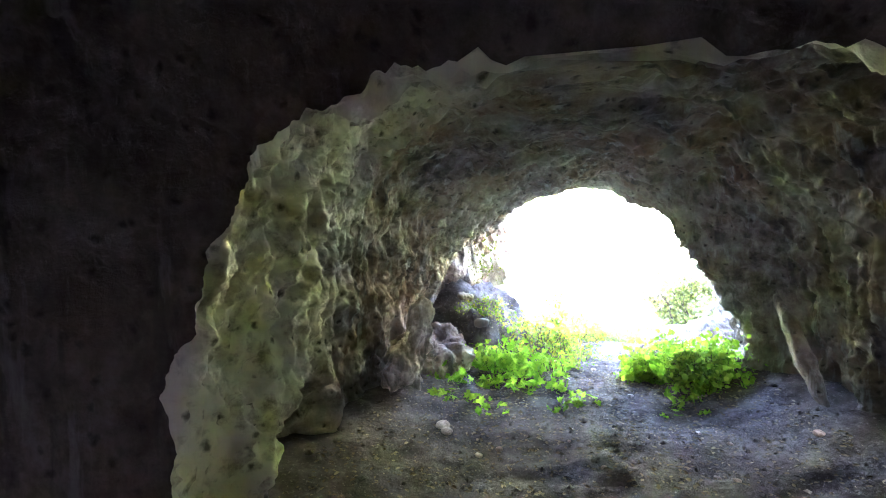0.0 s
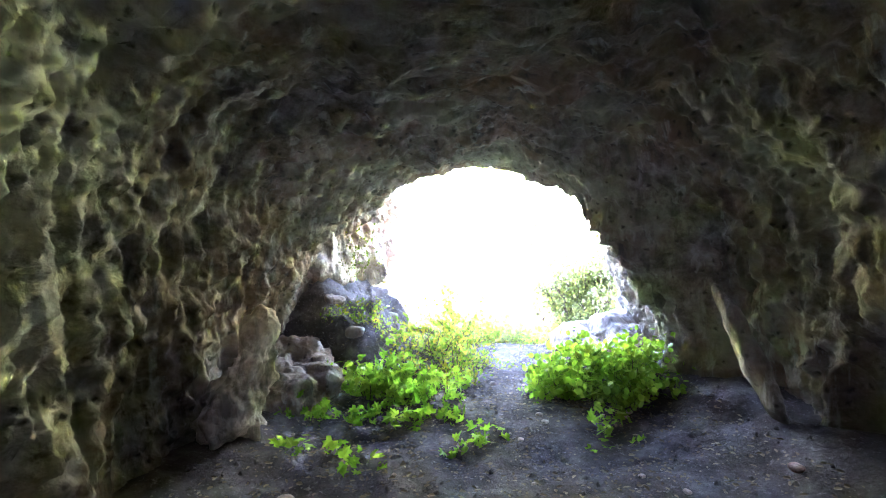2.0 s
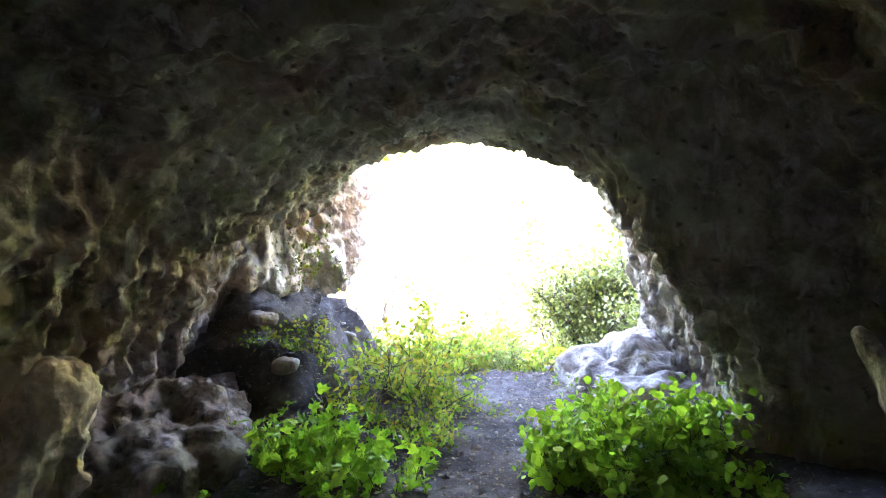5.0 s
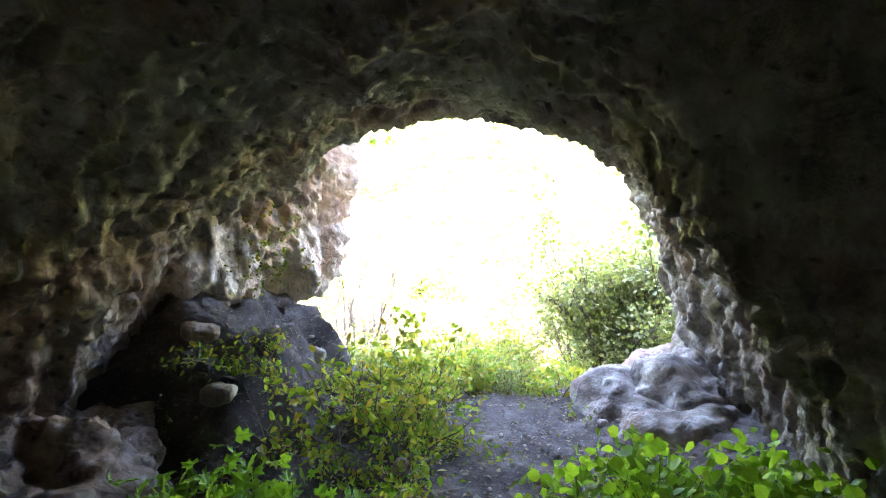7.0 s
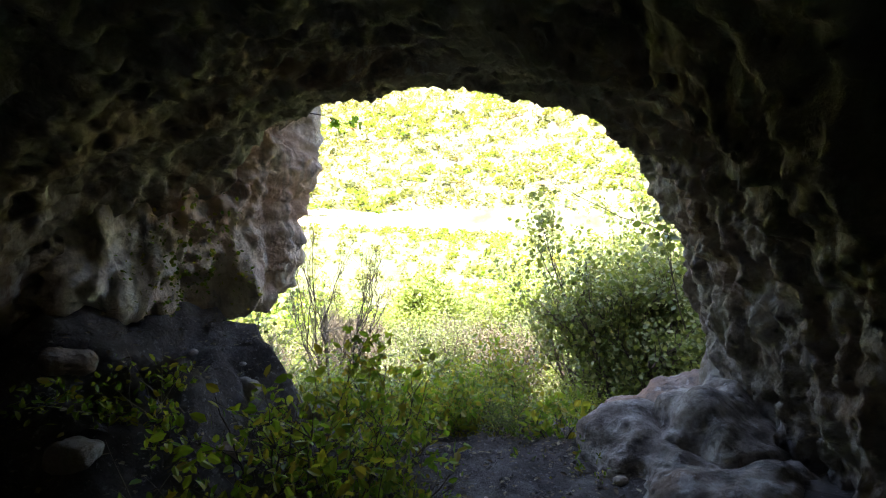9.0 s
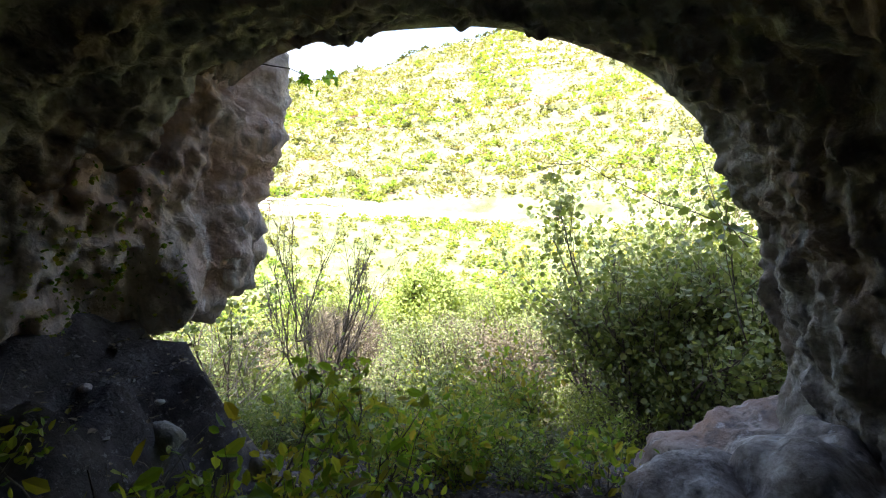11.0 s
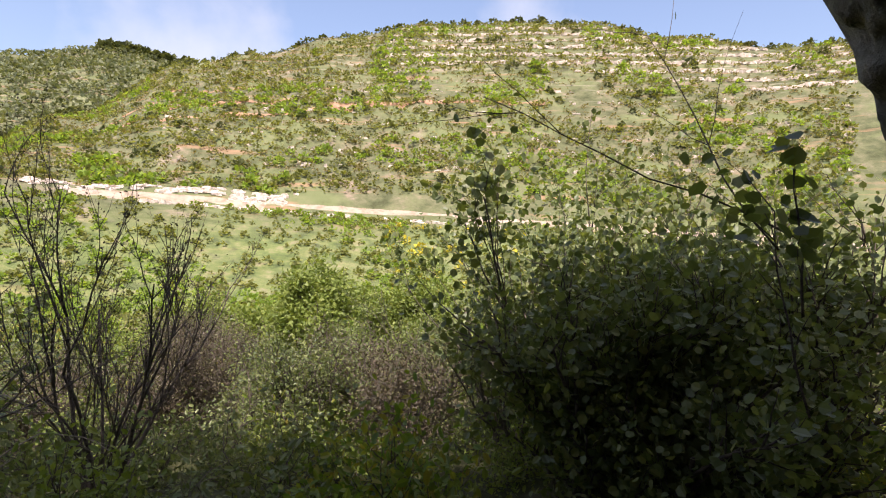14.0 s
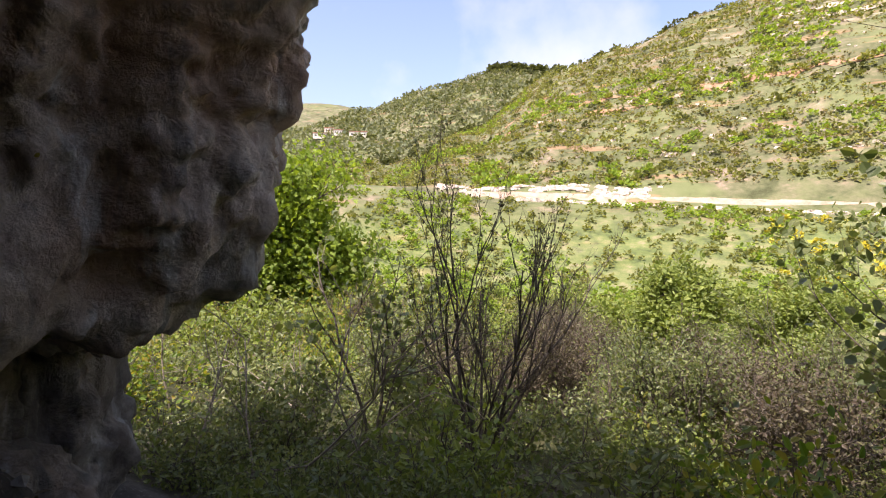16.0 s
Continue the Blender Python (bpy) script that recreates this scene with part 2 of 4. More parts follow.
def ground_nodes(nt, b):
    p = place_of(nt)
    sep = nt.nodes.new("ShaderNodeSeparateXYZ")
    nt.links.new(p, sep.inputs[0])
    # earth of the cave floor
    e = ramp(nt, noise_tex(nt, 3.5, 9, 0.68, p), [(0.30, (0.035, 0.03, 0.028)), (0.5, (0.095, 0.082, 0.075)), (0.7, (0.21, 0.19, 0.175))])
    e = mix(nt, ramp(nt, noise_tex(nt, 30, 5, 0.7, p), [(0.58, (0, 0, 0)), (0.66, (0.7, 0.7, 0.7))]), e, (0.30, 0.28, 0.265))
    # slope with grass and litter
    g = ramp(nt, noise_tex(nt, 1.1, 9, 0.7, p), [(0.3, (0.03, 0.032, 0.014)), (0.5, (0.06, 0.065, 0.025)), (0.68, (0.12, 0.10, 0.06))])
    # hills: scrub, grass, dry soil and pale ledges
    hill = ramp(nt, noise_tex(nt, 0.085, 10, 0.72, p), [(0.36, (0.052, 0.058, 0.027)), (0.47, (0.092, 0.1, 0.05)), (0.56, (0.135, 0.13, 0.075)), (0.63, (0.2, 0.16, 0.115)), (0.71, (0.3, 0.245, 0.2))])
    grass = ramp(nt, noise_tex(nt, 0.03, 8, 0.65, p), [(0.48, (0, 0, 0)), (0.6, (0.75, 0.75, 0.75))])
    hill = mix(nt, grass, hill, (0.13, 0.152, 0.066))
    soil = ramp(nt, noise_tex(nt, 0.05, 7, 0.6, stretched(nt, 0.5, 0.5, 6)), [(0.58, (0, 0, 0)), (0.66, (0.7, 0.7, 0.7))])
    hill = mix(nt, soil, hill, (0.27, 0.165, 0.10))
    ledge = ramp(nt, noise_tex(nt, 0.055, 9, 0.7, stretched(nt, 0.6, 0.6, 9)), [(0.56, (0, 0, 0)), (0.62, (0.4, 0.4, 0.4))])
    high = nt.nodes.new("ShaderNodeMapRange")
    nt.links.new(sep.outputs["Z"], high.inputs[0])
    high.inputs[1].default_value, high.inputs[2].default_value = 60, 100
    m = nt.nodes.new("ShaderNodeMath")
    m.operation = "MULTIPLY"
    nt.links.new(ledge, m.inputs[0])
    nt.links.new(high.outputs[0], m.inputs[1])
    hill = mix(nt, m.outputs[0], hill, (0.40, 0.35, 0.29))

    low = nt.nodes.new("ShaderNodeMapRange")
    nt.links.new(sep.outputs["Z"], low.inputs[0])
    low.inputs[1].default_value, low.inputs[2].default_value, low.inputs[3].default_value, low.inputs[4].default_value = -4, 8, 0.65, 0.0
    meadow = ramp(nt, noise_tex(nt, 0.2, 8, 0.7, p), [(0.36, (0.05, 0.075, 0.028)), (0.48, (0.11, 0.15, 0.045)), (0.57, (0.165, 0.19, 0.065)), (0.67, (0.27, 0.225, 0.145))])
    hill = mix(nt, low.outputs[0], hill, meadow)

    def along_y(a, c):
        r = nt.nodes.new("ShaderNodeMapRange")
        nt.links.new(sep.outputs["Y"], r.inputs[0])
        r.inputs[1].default_value, r.inputs[2].default_value = a, c
        return r.outputs[0]
    c = mix(nt, along_y(9.6, 11.5), e, g)
    c = mix(nt, along_y(35, 90), c, hill)
    nt.links.new(c, b.inputs["Base Color"])
    bump(nt, b, noise_tex(nt, 18, 9, 0.75, p), 1.0, 0.05)


GROUND = mat("earth_grass_and_scrub", ground_nodes, 0.95, 0.15)


def build_ground():
    far_x = [6, 7.5, 10, 14, 20, 28, 36] + list(np.arange(44, 420, 6.0)) + list(np.arange(430, 1000, 30.0)) + [1300, 2000]
    xs = [-x for x in reversed(far_x)] + list(np.arange(-5, 5.01, 0.07)) + far_x
    ys = [-2000, -600, -200, -60, -20, -10] + list(np.arange(-5, 13, 0.07)) + list(13 * 1.03 ** np.arange(0, 95)) + list(np.arange(216, 460, 3.5)) + list(460 * 1.04 ** np.arange(0, 38))
    verts = [(x, y, ground_height(x, y)) for y in ys for x in xs]
    nx = len(xs)
    faces = [(j * nx + i, j * nx + i + 1, (j + 1) * nx + i + 1, (j + 1) * nx + i) for j in range(len(ys) - 1) for i in range(nx - 1)]
    return tagged(mesh_object("ground", verts, faces, GROUND), "trodden dark earth running out to a green valley", "ground", kind="structure")


build_ground()

# ---- cave ----
# y, left side x, right side x, top x, top z, left fullness, right fullness
CAVE = [
    (-13.0, -4.6, 4.4, 0.0, 3.0, 0.8, 0.8),
    (-9.0, -6.6, 6.2, 0.0, 5.0, 0.6, 0.6),
    (1.05, -6.2, 5.8, 0.0, 4.8, 0.6, 0.6),
    (1.3, -2.5, 2.9, 0.1, 2.6, 0.45, 0.55),
    (1.58, -1.5, 2.0, 0.2, 2.14, 0.38, 0.5),
    (2.3, -1.66, 1.95, 0.2, 2.42, 0.36, 0.5),
    (3.6, -1.92, 2.1, 0.1, 2.52, 0.33, 0.48),
    (4.8, -2.05, 2.3, 0.0, 2.47, 0.42, 0.5),
    (5.6, -2.15, 2.4, 0.0, 2.42, 0.7, 0.66),
    (6.5, -2.2, 1.9, 0.0, 2.36, 1.0, 1.24),
    (7.3, -2.2, 2.2, 0.1, 2.36, 1.2, 1.05),
    (8.1, -2.05, 2.32, 0.25, 2.38, 0.9, 0.9),
    (8.75, -1.85, 2.36, 0.3, 2.37, 0.75, 0.84),
    (9.2, -1.75, 2.38, 0.3, 2.58, 0.6, 0.88),
]
NV = 480
NICHES = [((1.95, 4.2, 0.35), 0.75, 0.5), ((-1.75, 3.2, 0.2), 0.6, 0.4), ((-1.5, 2.35, 1.75), 0.2, 0.16)]


def section(y, a):
    """A point of the cave's wall: a runs from 0 (left foot) over the roof to 1 (right foot)."""
    xl, xr, ax, zt, pl, pr = lerp_row(CAVE, y)
    th = a * math.pi
    c, s = math.cos(th), math.sin(th)
    xs, p = (xl, pl) if c > 0 else (xr, pr)
    return Vector((ax + (xs - ax) * abs(c) ** p, y, -0.4 + (zt + 0.4) * abs(s) ** (0.85 - 0.15 * smoothstep(7.0, 8.6, y))))


def carve(p, n):
    """Bulges, hollows, dripping flutes and pitting of the rock."""
    q = Vector((p.x, p.y, p.z * 0.55))
    flute = Vector((p.x * 1.0, p.y, p.z * 0.22))
    wall = smoothstep(2.2, 1.2, p.z)
    roof = 1 - wall
    d = 0.13 * lumps(q, 0.9, 3) + 0.07 * lumps(q, 2.6, 3)
    d += wall * (0.08 * abs(lumps(flute, 3.6, 3)) + 0.06 * lumps(flute, 9.0, 4))
    d += roof * 0.03 * lumps(Vector((p.x * 0.8, p.y * 2.2, p.z)), 4.0, 3)
    # sharp ribs round hollows; deepest on the rim and the wall beside it
    bend = Vector((lumps(p, 2.5, 2), lumps(p + Vector((9, 0, 0)), 2.5, 2), lumps(p + Vector((0, 9, 0)), 2.5, 2))) * 0.09
    for c, r, depth in NICHES:
        d -= depth * smoothstep(r, 0.35 * r, (p - Vector(c)).length)
    rim = smoothstep(1.5, 1.66, p.y) * smoothstep(4.6, 2.6, p.y) * max(smoothstep(0.3, -0.7, p.x), 0.8 * smoothstep(2.0, 1.7, p.y))
    gate = smoothstep(5.6, 6.8, p.y)
    rough = max(smoothstep(-0.25, 0.25, lumps(p, 0.7, 2)), rim, 0.8 * gate)
    w = q + bend
    d -= rough * (0.05 + 0.10 * rim) * (1 - min(1, 1.7 * pits(w, 6.0))) * (0.45 + 0.55 * max(wall, rim))
    d -= (0.35 + rim) * 0.05 * (1 - min(1, 1.9 * pits(w + Vector((5, 0, 0)), 13.0)))
    d += 0.04 * lumps(p, 9, 5) + gate * 0.035 * abs(lumps(Vector((p.x, p.y * 1.4, p.z * 0.7)), 5.0, 4))
    return p + n * d


def build_cave():
    ys = list(np.arange(-13.0, 0.95, 0.2)) + list(np.arange(0.95, 1.65, 0.013)) + list(np.arange(1.65, 9.45, 0.027))
    verts, faces = [], []
    for y in ys:
        ring = [section(y, i / NV) for i in range(NV + 1)]
        for i, p in enumerate(ring):
            q = ring[min(NV, i + 1)] - ring[max(0, i - 1)]
            verts.append(carve(p, Vector((q.z, 0, -q.x)).normalized()))
    # cliff face round the mouth, then the outside of the rock back to the rear
    for y, grow in ((9.55, 1.02), (9.62, 1.06), (9.7, 1.12), (9.78, 1.2), (9.9, 1.35), (10.0, 1.5), (9.95, 1.62), (9.7, 1.72), (9.2, 1.8), (8.0, 1.95), (5.0, 2.3), (2.0, 2.6), (-4.0, 3.1), (-16.0, 3.1)):
        for i in range(NV + 1):
            p = section(9.2, i / NV)
            c = Vector((0.2, 0, -0.4))
            v = Vector(((p.x - c.x) * grow + c.x, y, (p.z - c.z) * grow + c.z))
            k = min(1, 0.1 + grow - 1)
            # unseen cliff top raised at the sides, more at left, for shade below
            v.z *= 1 + 0.45 * smoothstep(0.8, 4, abs(v.x)) * min(1, 2 * (grow - 1))
            if v.z > 2.6:
                v.z += (0.4 + 3.2 * smoothstep(0.5, -2.5, v.x)) * smoothstep(1.2, 1.75, grow)
            verts.append(v + Vector((0.1 * lumps(v, 2, 3), 0.4 * lumps(v, 0.7, 4), 0.25 * lumps(v * 0.7, 0.8, 3))) * k)
    rows = len(verts) // (NV + 1)
    # rock behind the rim is split off and coloured dark in place of shade
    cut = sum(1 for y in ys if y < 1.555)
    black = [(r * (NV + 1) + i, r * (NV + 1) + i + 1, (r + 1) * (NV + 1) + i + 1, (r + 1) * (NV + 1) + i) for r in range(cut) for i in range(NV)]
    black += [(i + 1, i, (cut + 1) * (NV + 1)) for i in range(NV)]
    chamber = mesh_object("wall_chamber", verts[:(cut + 1) * (NV + 1)] + [Vector((0, -13.6, 1.0))], black, CHAMBER_SHADE)
    tagged(chamber, "limestone walls of the inner chamber, coloured dark for shade", "cave wall", kind="structure")
    for r in range(cut, rows - 1):
        for i in range(NV):
            a = r * (NV + 1) + i
            faces.append((a, a + 1, a + NV + 2, a + NV + 1))
    # closed rear of the rock
    base = (rows - 1) * (NV + 1)
    verts.append(Vector((0, -16.5, 1.0)))
    faces += [(base + i, base + i + 1, base + NV + 1) for i in range(NV)]
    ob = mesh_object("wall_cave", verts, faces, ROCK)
    return tagged(ob, "rough limestone cave wall and roof with pits and algae", "cave wall", kind="structure")


build_cave()


# ---- rocks at the mouth ----
ROCK_PINK = mat("pinkish_limestone", rock_nodes(0.62, 1.0, 0.0, 0.45))

def rock(name, centre, radii, turn, square, seed, coarse, fine, material, label, category, detail=6, cut=None, lean=(0, 0)):
    """A weathered block: a squared ellipsoid with bulges, ribs and pits; cut flattens it below a level."""
    bm = bmesh.new()
    bmesh.ops.create_icosphere(bm, subdivisions=detail, radius=1.0)
    m = Euler([radians(a) for a in turn]).to_matrix()
    off = Vector((seed * 7.3, seed * 3.1, seed * 5.7))
    for v in bm.verts:
        d = v.co.normalized()
        k = (abs(d.x) ** (2 / square) + abs(d.y) ** (2 / square) + abs(d.z) ** (2 / square)) ** (-square / 2)
        p = Vector((d.x * k * radii[0], d.y * k * radii[1], d.z * k * radii[2]))
        q = p + off
        s = coarse * lumps(q, 1.4, 3) + fine * lumps(Vector((q.x, q.y, q.z * 0.45)), 4.5, 4)
        wq = q + Vector((lumps(q, 2.0, 2), lumps(q + off, 2.0, 2), lumps(q - off, 2.0, 2))) * 0.25
        s -= fine * 0.7 * (1 - smoothstep(0.0, 0.5, pits(Vector((wq.x, wq.y, wq.z * 0.8)), 1.9)))
        s += fine * 0.8 * (abs(lumps(q, 3.2, 3)) - 0.2)
        s -= fine * 1.0 * (1 - min(1, 1.7 * pits(Vector((q.x, q.y, q.z * 0.6)), 4.0))) * smoothstep(-0.2, 0.3, lumps(q, 1.1, 2))
        s += fine * 0.4 * lumps(q, 13, 4)
        p += d * s
        if cut is not None and p.z < cut:
            p.z = cut + (p.z - cut) * 0.12
        p = m @ p
        v.co = p + Vector(centre) + Vector((lean[0] * p.z, lean[1] * p.z, 0))
    me = bpy.data.meshes.new(name)
    bm.to_mesh(me)
    bm.free()
    me.materials.append(material)
    me.polygons.foreach_set("use_smooth", [True] * len(me.polygons))
    return tagged(new(name, me), label, category)


overhang = rock("rock_overhang", (-2.04, 9.2, 2.02), (0.78, 1.22, 1.2), (0, 0, -28), 0.42, 1, 0.14, 0.1, ROCK_PALE, "overhanging grey limestone block with white streaks at the cave mouth", "rock", 7, lean=(0.0, 0.22))
rock("rock_ledge", (-2.0, 8.55, 0.1), (0.95, 0.75, 0.62), (0, 8, 30), 0.8, 2, 0.16, 0.1, ROCK, "low mossy limestone ledge under the overhang", "rock")
rock("rock_ledge", (-1.98, 6.5, 0.0), (0.6, 1.0, 0.52), (0, 10, 8), 0.85, 12, 0.16, 0.1, ROCK, "low pitted grey limestone ledge along the cave wall", "rock")
rock("rock_pillar", (-2.15, 9.25, 0.25), (0.5, 0.5, 0.95), (0, 0, 20), 0.75, 3, 0.1, 0.08, ROCK, "dark limestone pillar under the overhang", "rock")
rock("boulder", (2.35, 9.1, -0.42), (0.85, 1.2, 0.68), (0, -8, -15), 0.75, 4, 0.24, 0.04, ROCK_PINK, "pale pinkish limestone boulder at the side of the cave mouth", "boulder")
rock("rock_slab", (2.02, 8.45, -0.3), (0.72, 0.85, 0.46), (0, 10, 25), 0.7, 9, 0.2, 0.04, ROCK_PINK, "low sloping limestone slab on the cave floor", "rock")
rock("flowstone", (1.92, 5.15, 0.6), (0.05, 0.09, 0.55), (-28, -14, 0), 1.0, 5, 0.04, 0.03, ROCK, "slender flowstone rib at the base of the cave wall", "rock", 5)
rock("ribbed_flowstone", (-1.72, 5.25, 0.25), (0.17, 0.32, 0.72), (0, 14, 0), 1.0, 6, 0.08, 0.1, ROCK_PALE, "ribbed grey flowstone foot at the base of the cave wall", "rock", 6)


# ---- plants ----
def unit_rows(v):
    return v / np.maximum(1e-9, np.linalg.norm(v, axis=1, keepdims=True))


OVAL = ([(0, 0, 0), (0.3, 0.26, 0.06), (0.72, 0.22, 0.03), (1, 0, -0.08), (0.72, -0.22, 0.03), (0.3, -0.26, 0.06)], [(0, 3, 2, 1), (0, 5, 4, 3)])
LOBED = ([(0, 0, 0), (-0.12, 0.3, 0.05), (0.22, 0.55, 0.02), (0.38, 0.24, 0.07), (0.72, 0.42, 0.0), (0.7, 0.14, 0.05), (1.05, 0, -0.1),
          (0.7, -0.14, 0.05), (0.72, -0.42, 0.0), (0.38, -0.24, 0.07), (0.22, -0.55, 0.02), (-0.12, -0.3, 0.05)],
         [(0, 3, 2, 1), (0, 6, 5, 3), (3, 5, 4), (0, 9, 7, 6), (9, 8, 7), (0, 11, 10, 9)])
ROUND = ([(0, 0, 0), (0.2, 0.38, 0.08), (0.62, 0.44, 0.05), (1, 0, -0.06), (0.62, -0.44, 0.05), (0.2, -0.38, 0.08)], [(0, 3, 2, 1), (0, 5, 4, 3)])


def leaf_mesh(name, pos, axis, size, shape, material, parent, rng, label="", flat=0.5):
    """Many folded leaves; flat: how much they lie open to the sky."""
    pos, axis, size = np.asarray(pos, float), unit_rows(np.asarray(axis, float)), np.asarray(size, float)
    n = len(pos)
    up = unit_rows(np.array([[0, 0, 1.0]]) * flat + rng.normal(0, 0.55, (n, 3)))
    side = unit_rows(np.cross(up, axis))
    nor = np.cross(axis, side)
    tv, tf = np.array(shape[0], float), shape[1]
    v = pos[:, None] + size[:, None, None] * (tv[None, :, 0:1] * axis[:, None] + tv[None, :, 1:2] * side[:, None] + tv[None, :, 2:3] * nor[:, None])
    k = len(tv)
    faces = [tuple(i * k + a for a in f) for i in range(n) for f in tf]
    return mesh_object(name, v.reshape(-1, 3).tolist(), faces, material, parent, label, smooth=False)


def tube_mesh(name, limbs, material, parent, label="", sides=5):
    """Tapered limbs; the thinnest have three sides."""
    verts, faces = [], []
    turn = {k: (np.cos(np.arange(k) * 2 * math.pi / k), np.sin(np.arange(k) * 2 * math.pi / k)) for k in (3, sides)}
    base = 0
    top = max(l[1] for l in limbs)
    for pts, r0, r1 in limbs:
        pts = np.asarray(pts, float)
        m, k = len(pts), (sides if r0 > 0.3 * top else 3)
        d = np.empty_like(pts)
        d[1:-1], d[0], d[-1] = pts[2:] - pts[:-2], pts[1] - pts[0], pts[-1] - pts[-2]
        d /= np.sqrt((d * d).sum(1))[:, None] + 1e-9
        a = np.stack([d[:, 1] * 0.2 - d[:, 2] * 0.92, d[:, 2] * 0.31 - d[:, 0] * 0.2, d[:, 0] * 0.92 - d[:, 1] * 0.31], 1)
        a /= np.sqrt((a * a).sum(1))[:, None] + 1e-9
        b = np.stack([d[:, 1] * a[:, 2] - d[:, 2] * a[:, 1], d[:, 2] * a[:, 0] - d[:, 0] * a[:, 2], d[:, 0] * a[:, 1] - d[:, 1] * a[:, 0]], 1)
        r = np.linspace(r0, r1, m)[:, None, None]
        c, sn = turn[k]
        v = pts[:, None] + r * (c[None, :, None] * a[:, None] + sn[None, :, None] * b[:, None])
        verts.append(v.reshape(-1, 3))
        for i in range(m - 1):
            o = base + i * k
            for q in range(k):
                q2 = (q + 1) % k
                faces.append((o + q, o + q2, o + k + q2, o + k + q))
        faces.append(tuple(base + (m - 1) * k + q for q in range(k)))
        faces.append(tuple(base + q for q in reversed(range(k))))
        base += m * k
    return mesh_object(name, np.concatenate(verts).tolist(), faces, material, parent, label)


def grow(rng, p, d, length, rad, level, limbs, tips, wander=0.22, rise=0.06, kids=(3, 5), angle=0.7, shrink=0.6):
    """A limb and its side limbs, tapering to twigs; tips gathers the places and ways of the twigs."""
    steps = 7 if level else 5
    pts, ways = [np.array(p, float)], []
    d = np.array(d, float) / np.linalg.norm(d)
    for i in range(steps):
        d = d + rng.normal(0, wander, 3) * 0.5 + np.array([0, 0, rise])
        d = d / np.linalg.norm(d)
        ways.append(d)
        pts.append(pts[-1] + d * length / steps)
    limbs.append((pts, rad, rad * (0.45 if level else 0.25)))
    if level == 0:
        for i in range(1, steps + 1):
            tips.append((pts[i], ways[i - 1]))
        return
    for _ in range(rng.integers(*kids)):
        i = int(rng.integers(2, steps + 1))
        off = rng.normal(0, 1, 3)
        off -= ways[i - 1] * off.dot(ways[i - 1])
        off = off / np.linalg.norm(off)
        way = ways[i - 1] * math.cos(angle) + off * math.sin(angle)
        grow(rng, pts[i], way, length * shrink * rng.uniform(0.7, 1.15), rad * 0.5, level - 1, limbs, tips, wander, rise, kids, angle, shrink)


def leaves_on(rng, tips, per, spread, size):
    pos, axis, sz = [], [], []
    for p, d in tips:
        for _ in range(per):
            pos.append(p + rng.normal(0, spread, 3))
            axis.append(d * 0.4 + rng.normal(0, 0.7, 3) + np.array([0, 0, -0.1]))
            sz.append(size * rng.uniform(0.6, 1.25))
    return pos, axis, sz


def shrub(name, base, height, stems, lean, levels, leaf, per, spread, leaf_size, seed, label, category, group="", kids=(3, 5), thick=0.022, shape=OVAL, bark=BARK, angle=0.6, wander=0.22, rise=0.06, shrink=0.6):
    """Stems from one root, with twigs and leaves."""
    rng = np.random.default_rng(seed)
    root = new(name)
    root.location = base
    tips = []
    for i in range(stems):
        limbs = []
        a = 2 * math.pi * (i + rng.uniform(-0.3, 0.3)) / stems
        d = (math.cos(a) * lean, math.sin(a) * lean, 1.0)
        grow(rng, (0.05 * math.cos(a), 0.05 * math.sin(a), -0.12), d, height * rng.uniform(0.5, 0.72), thick * rng.uniform(0.7, 1.1), levels, limbs, tips, wander, rise, kids, angle, shrink)
        tube_mesh("trunk" if thick > 0.05 else "stem", limbs, bark, root)
    if leaf is not None and per:
        tagged(leaf_mesh("crown" if thick > 0.05 else "foliage", *leaves_on(rng, tips, per, spread, leaf_size), shape, leaf, root, rng), kind="stuff")
    return tagged(root, label, category, group)


def ground_at(x, y):
    return Vector((x, y, ground_height(x, y)))


LEAF_SPRING = mat("spring_leaf", leaf_nodes([(0.12, 0.17, 0.035), (0.17, 0.22, 0.05), (0.23, 0.27, 0.07)], 0.4), 0.5, 0.35)
LEAF_RUSSET = mat("russet_leaf", leaf_nodes([(0.05, 0.045, 0.03), (0.09, 0.065, 0.045), (0.10, 0.10, 0.04)], 0.25), 0.5, 0.4)
LEAF_BRAMBLE = mat("bramble_leaf", leaf_nodes([(0.09, 0.16, 0.025), (0.15, 0.23, 0.04), (0.24, 0.27, 0.05), (0.27, 0.21, 0.05)], 0.5), 0.5, 0.4)
DEAD_WOOD = mat("dead_wood", two_tone((0.14, 0.115, 0.09), (0.30, 0.26, 0.21), 40, 0.003))

# inside: leafy patches on both sides of the path
spots = np.random.default_rng(90)
for i in range(15):
    x, y = spots.uniform(-1.4, -0.1), spots.uniform(5.6, 6.9)
    h = spots.uniform(0.34, 0.58) * (1 - 0.45 * smoothstep(-0.5, 0.0, x)) * (0.55 if y < 5.9 else 1)
    shrub("wild_plant", ground_at(x, y), h, 6, 0.6, 1, LEAF_FRESH, 1, 0.04, 0.078, 100 + i, "bright green lobed-leaf plant sprouting from the cave floor", "plant", "plants beside the path", (2, 5), 0.005, LOBED, wander=0.3, angle=0.8)
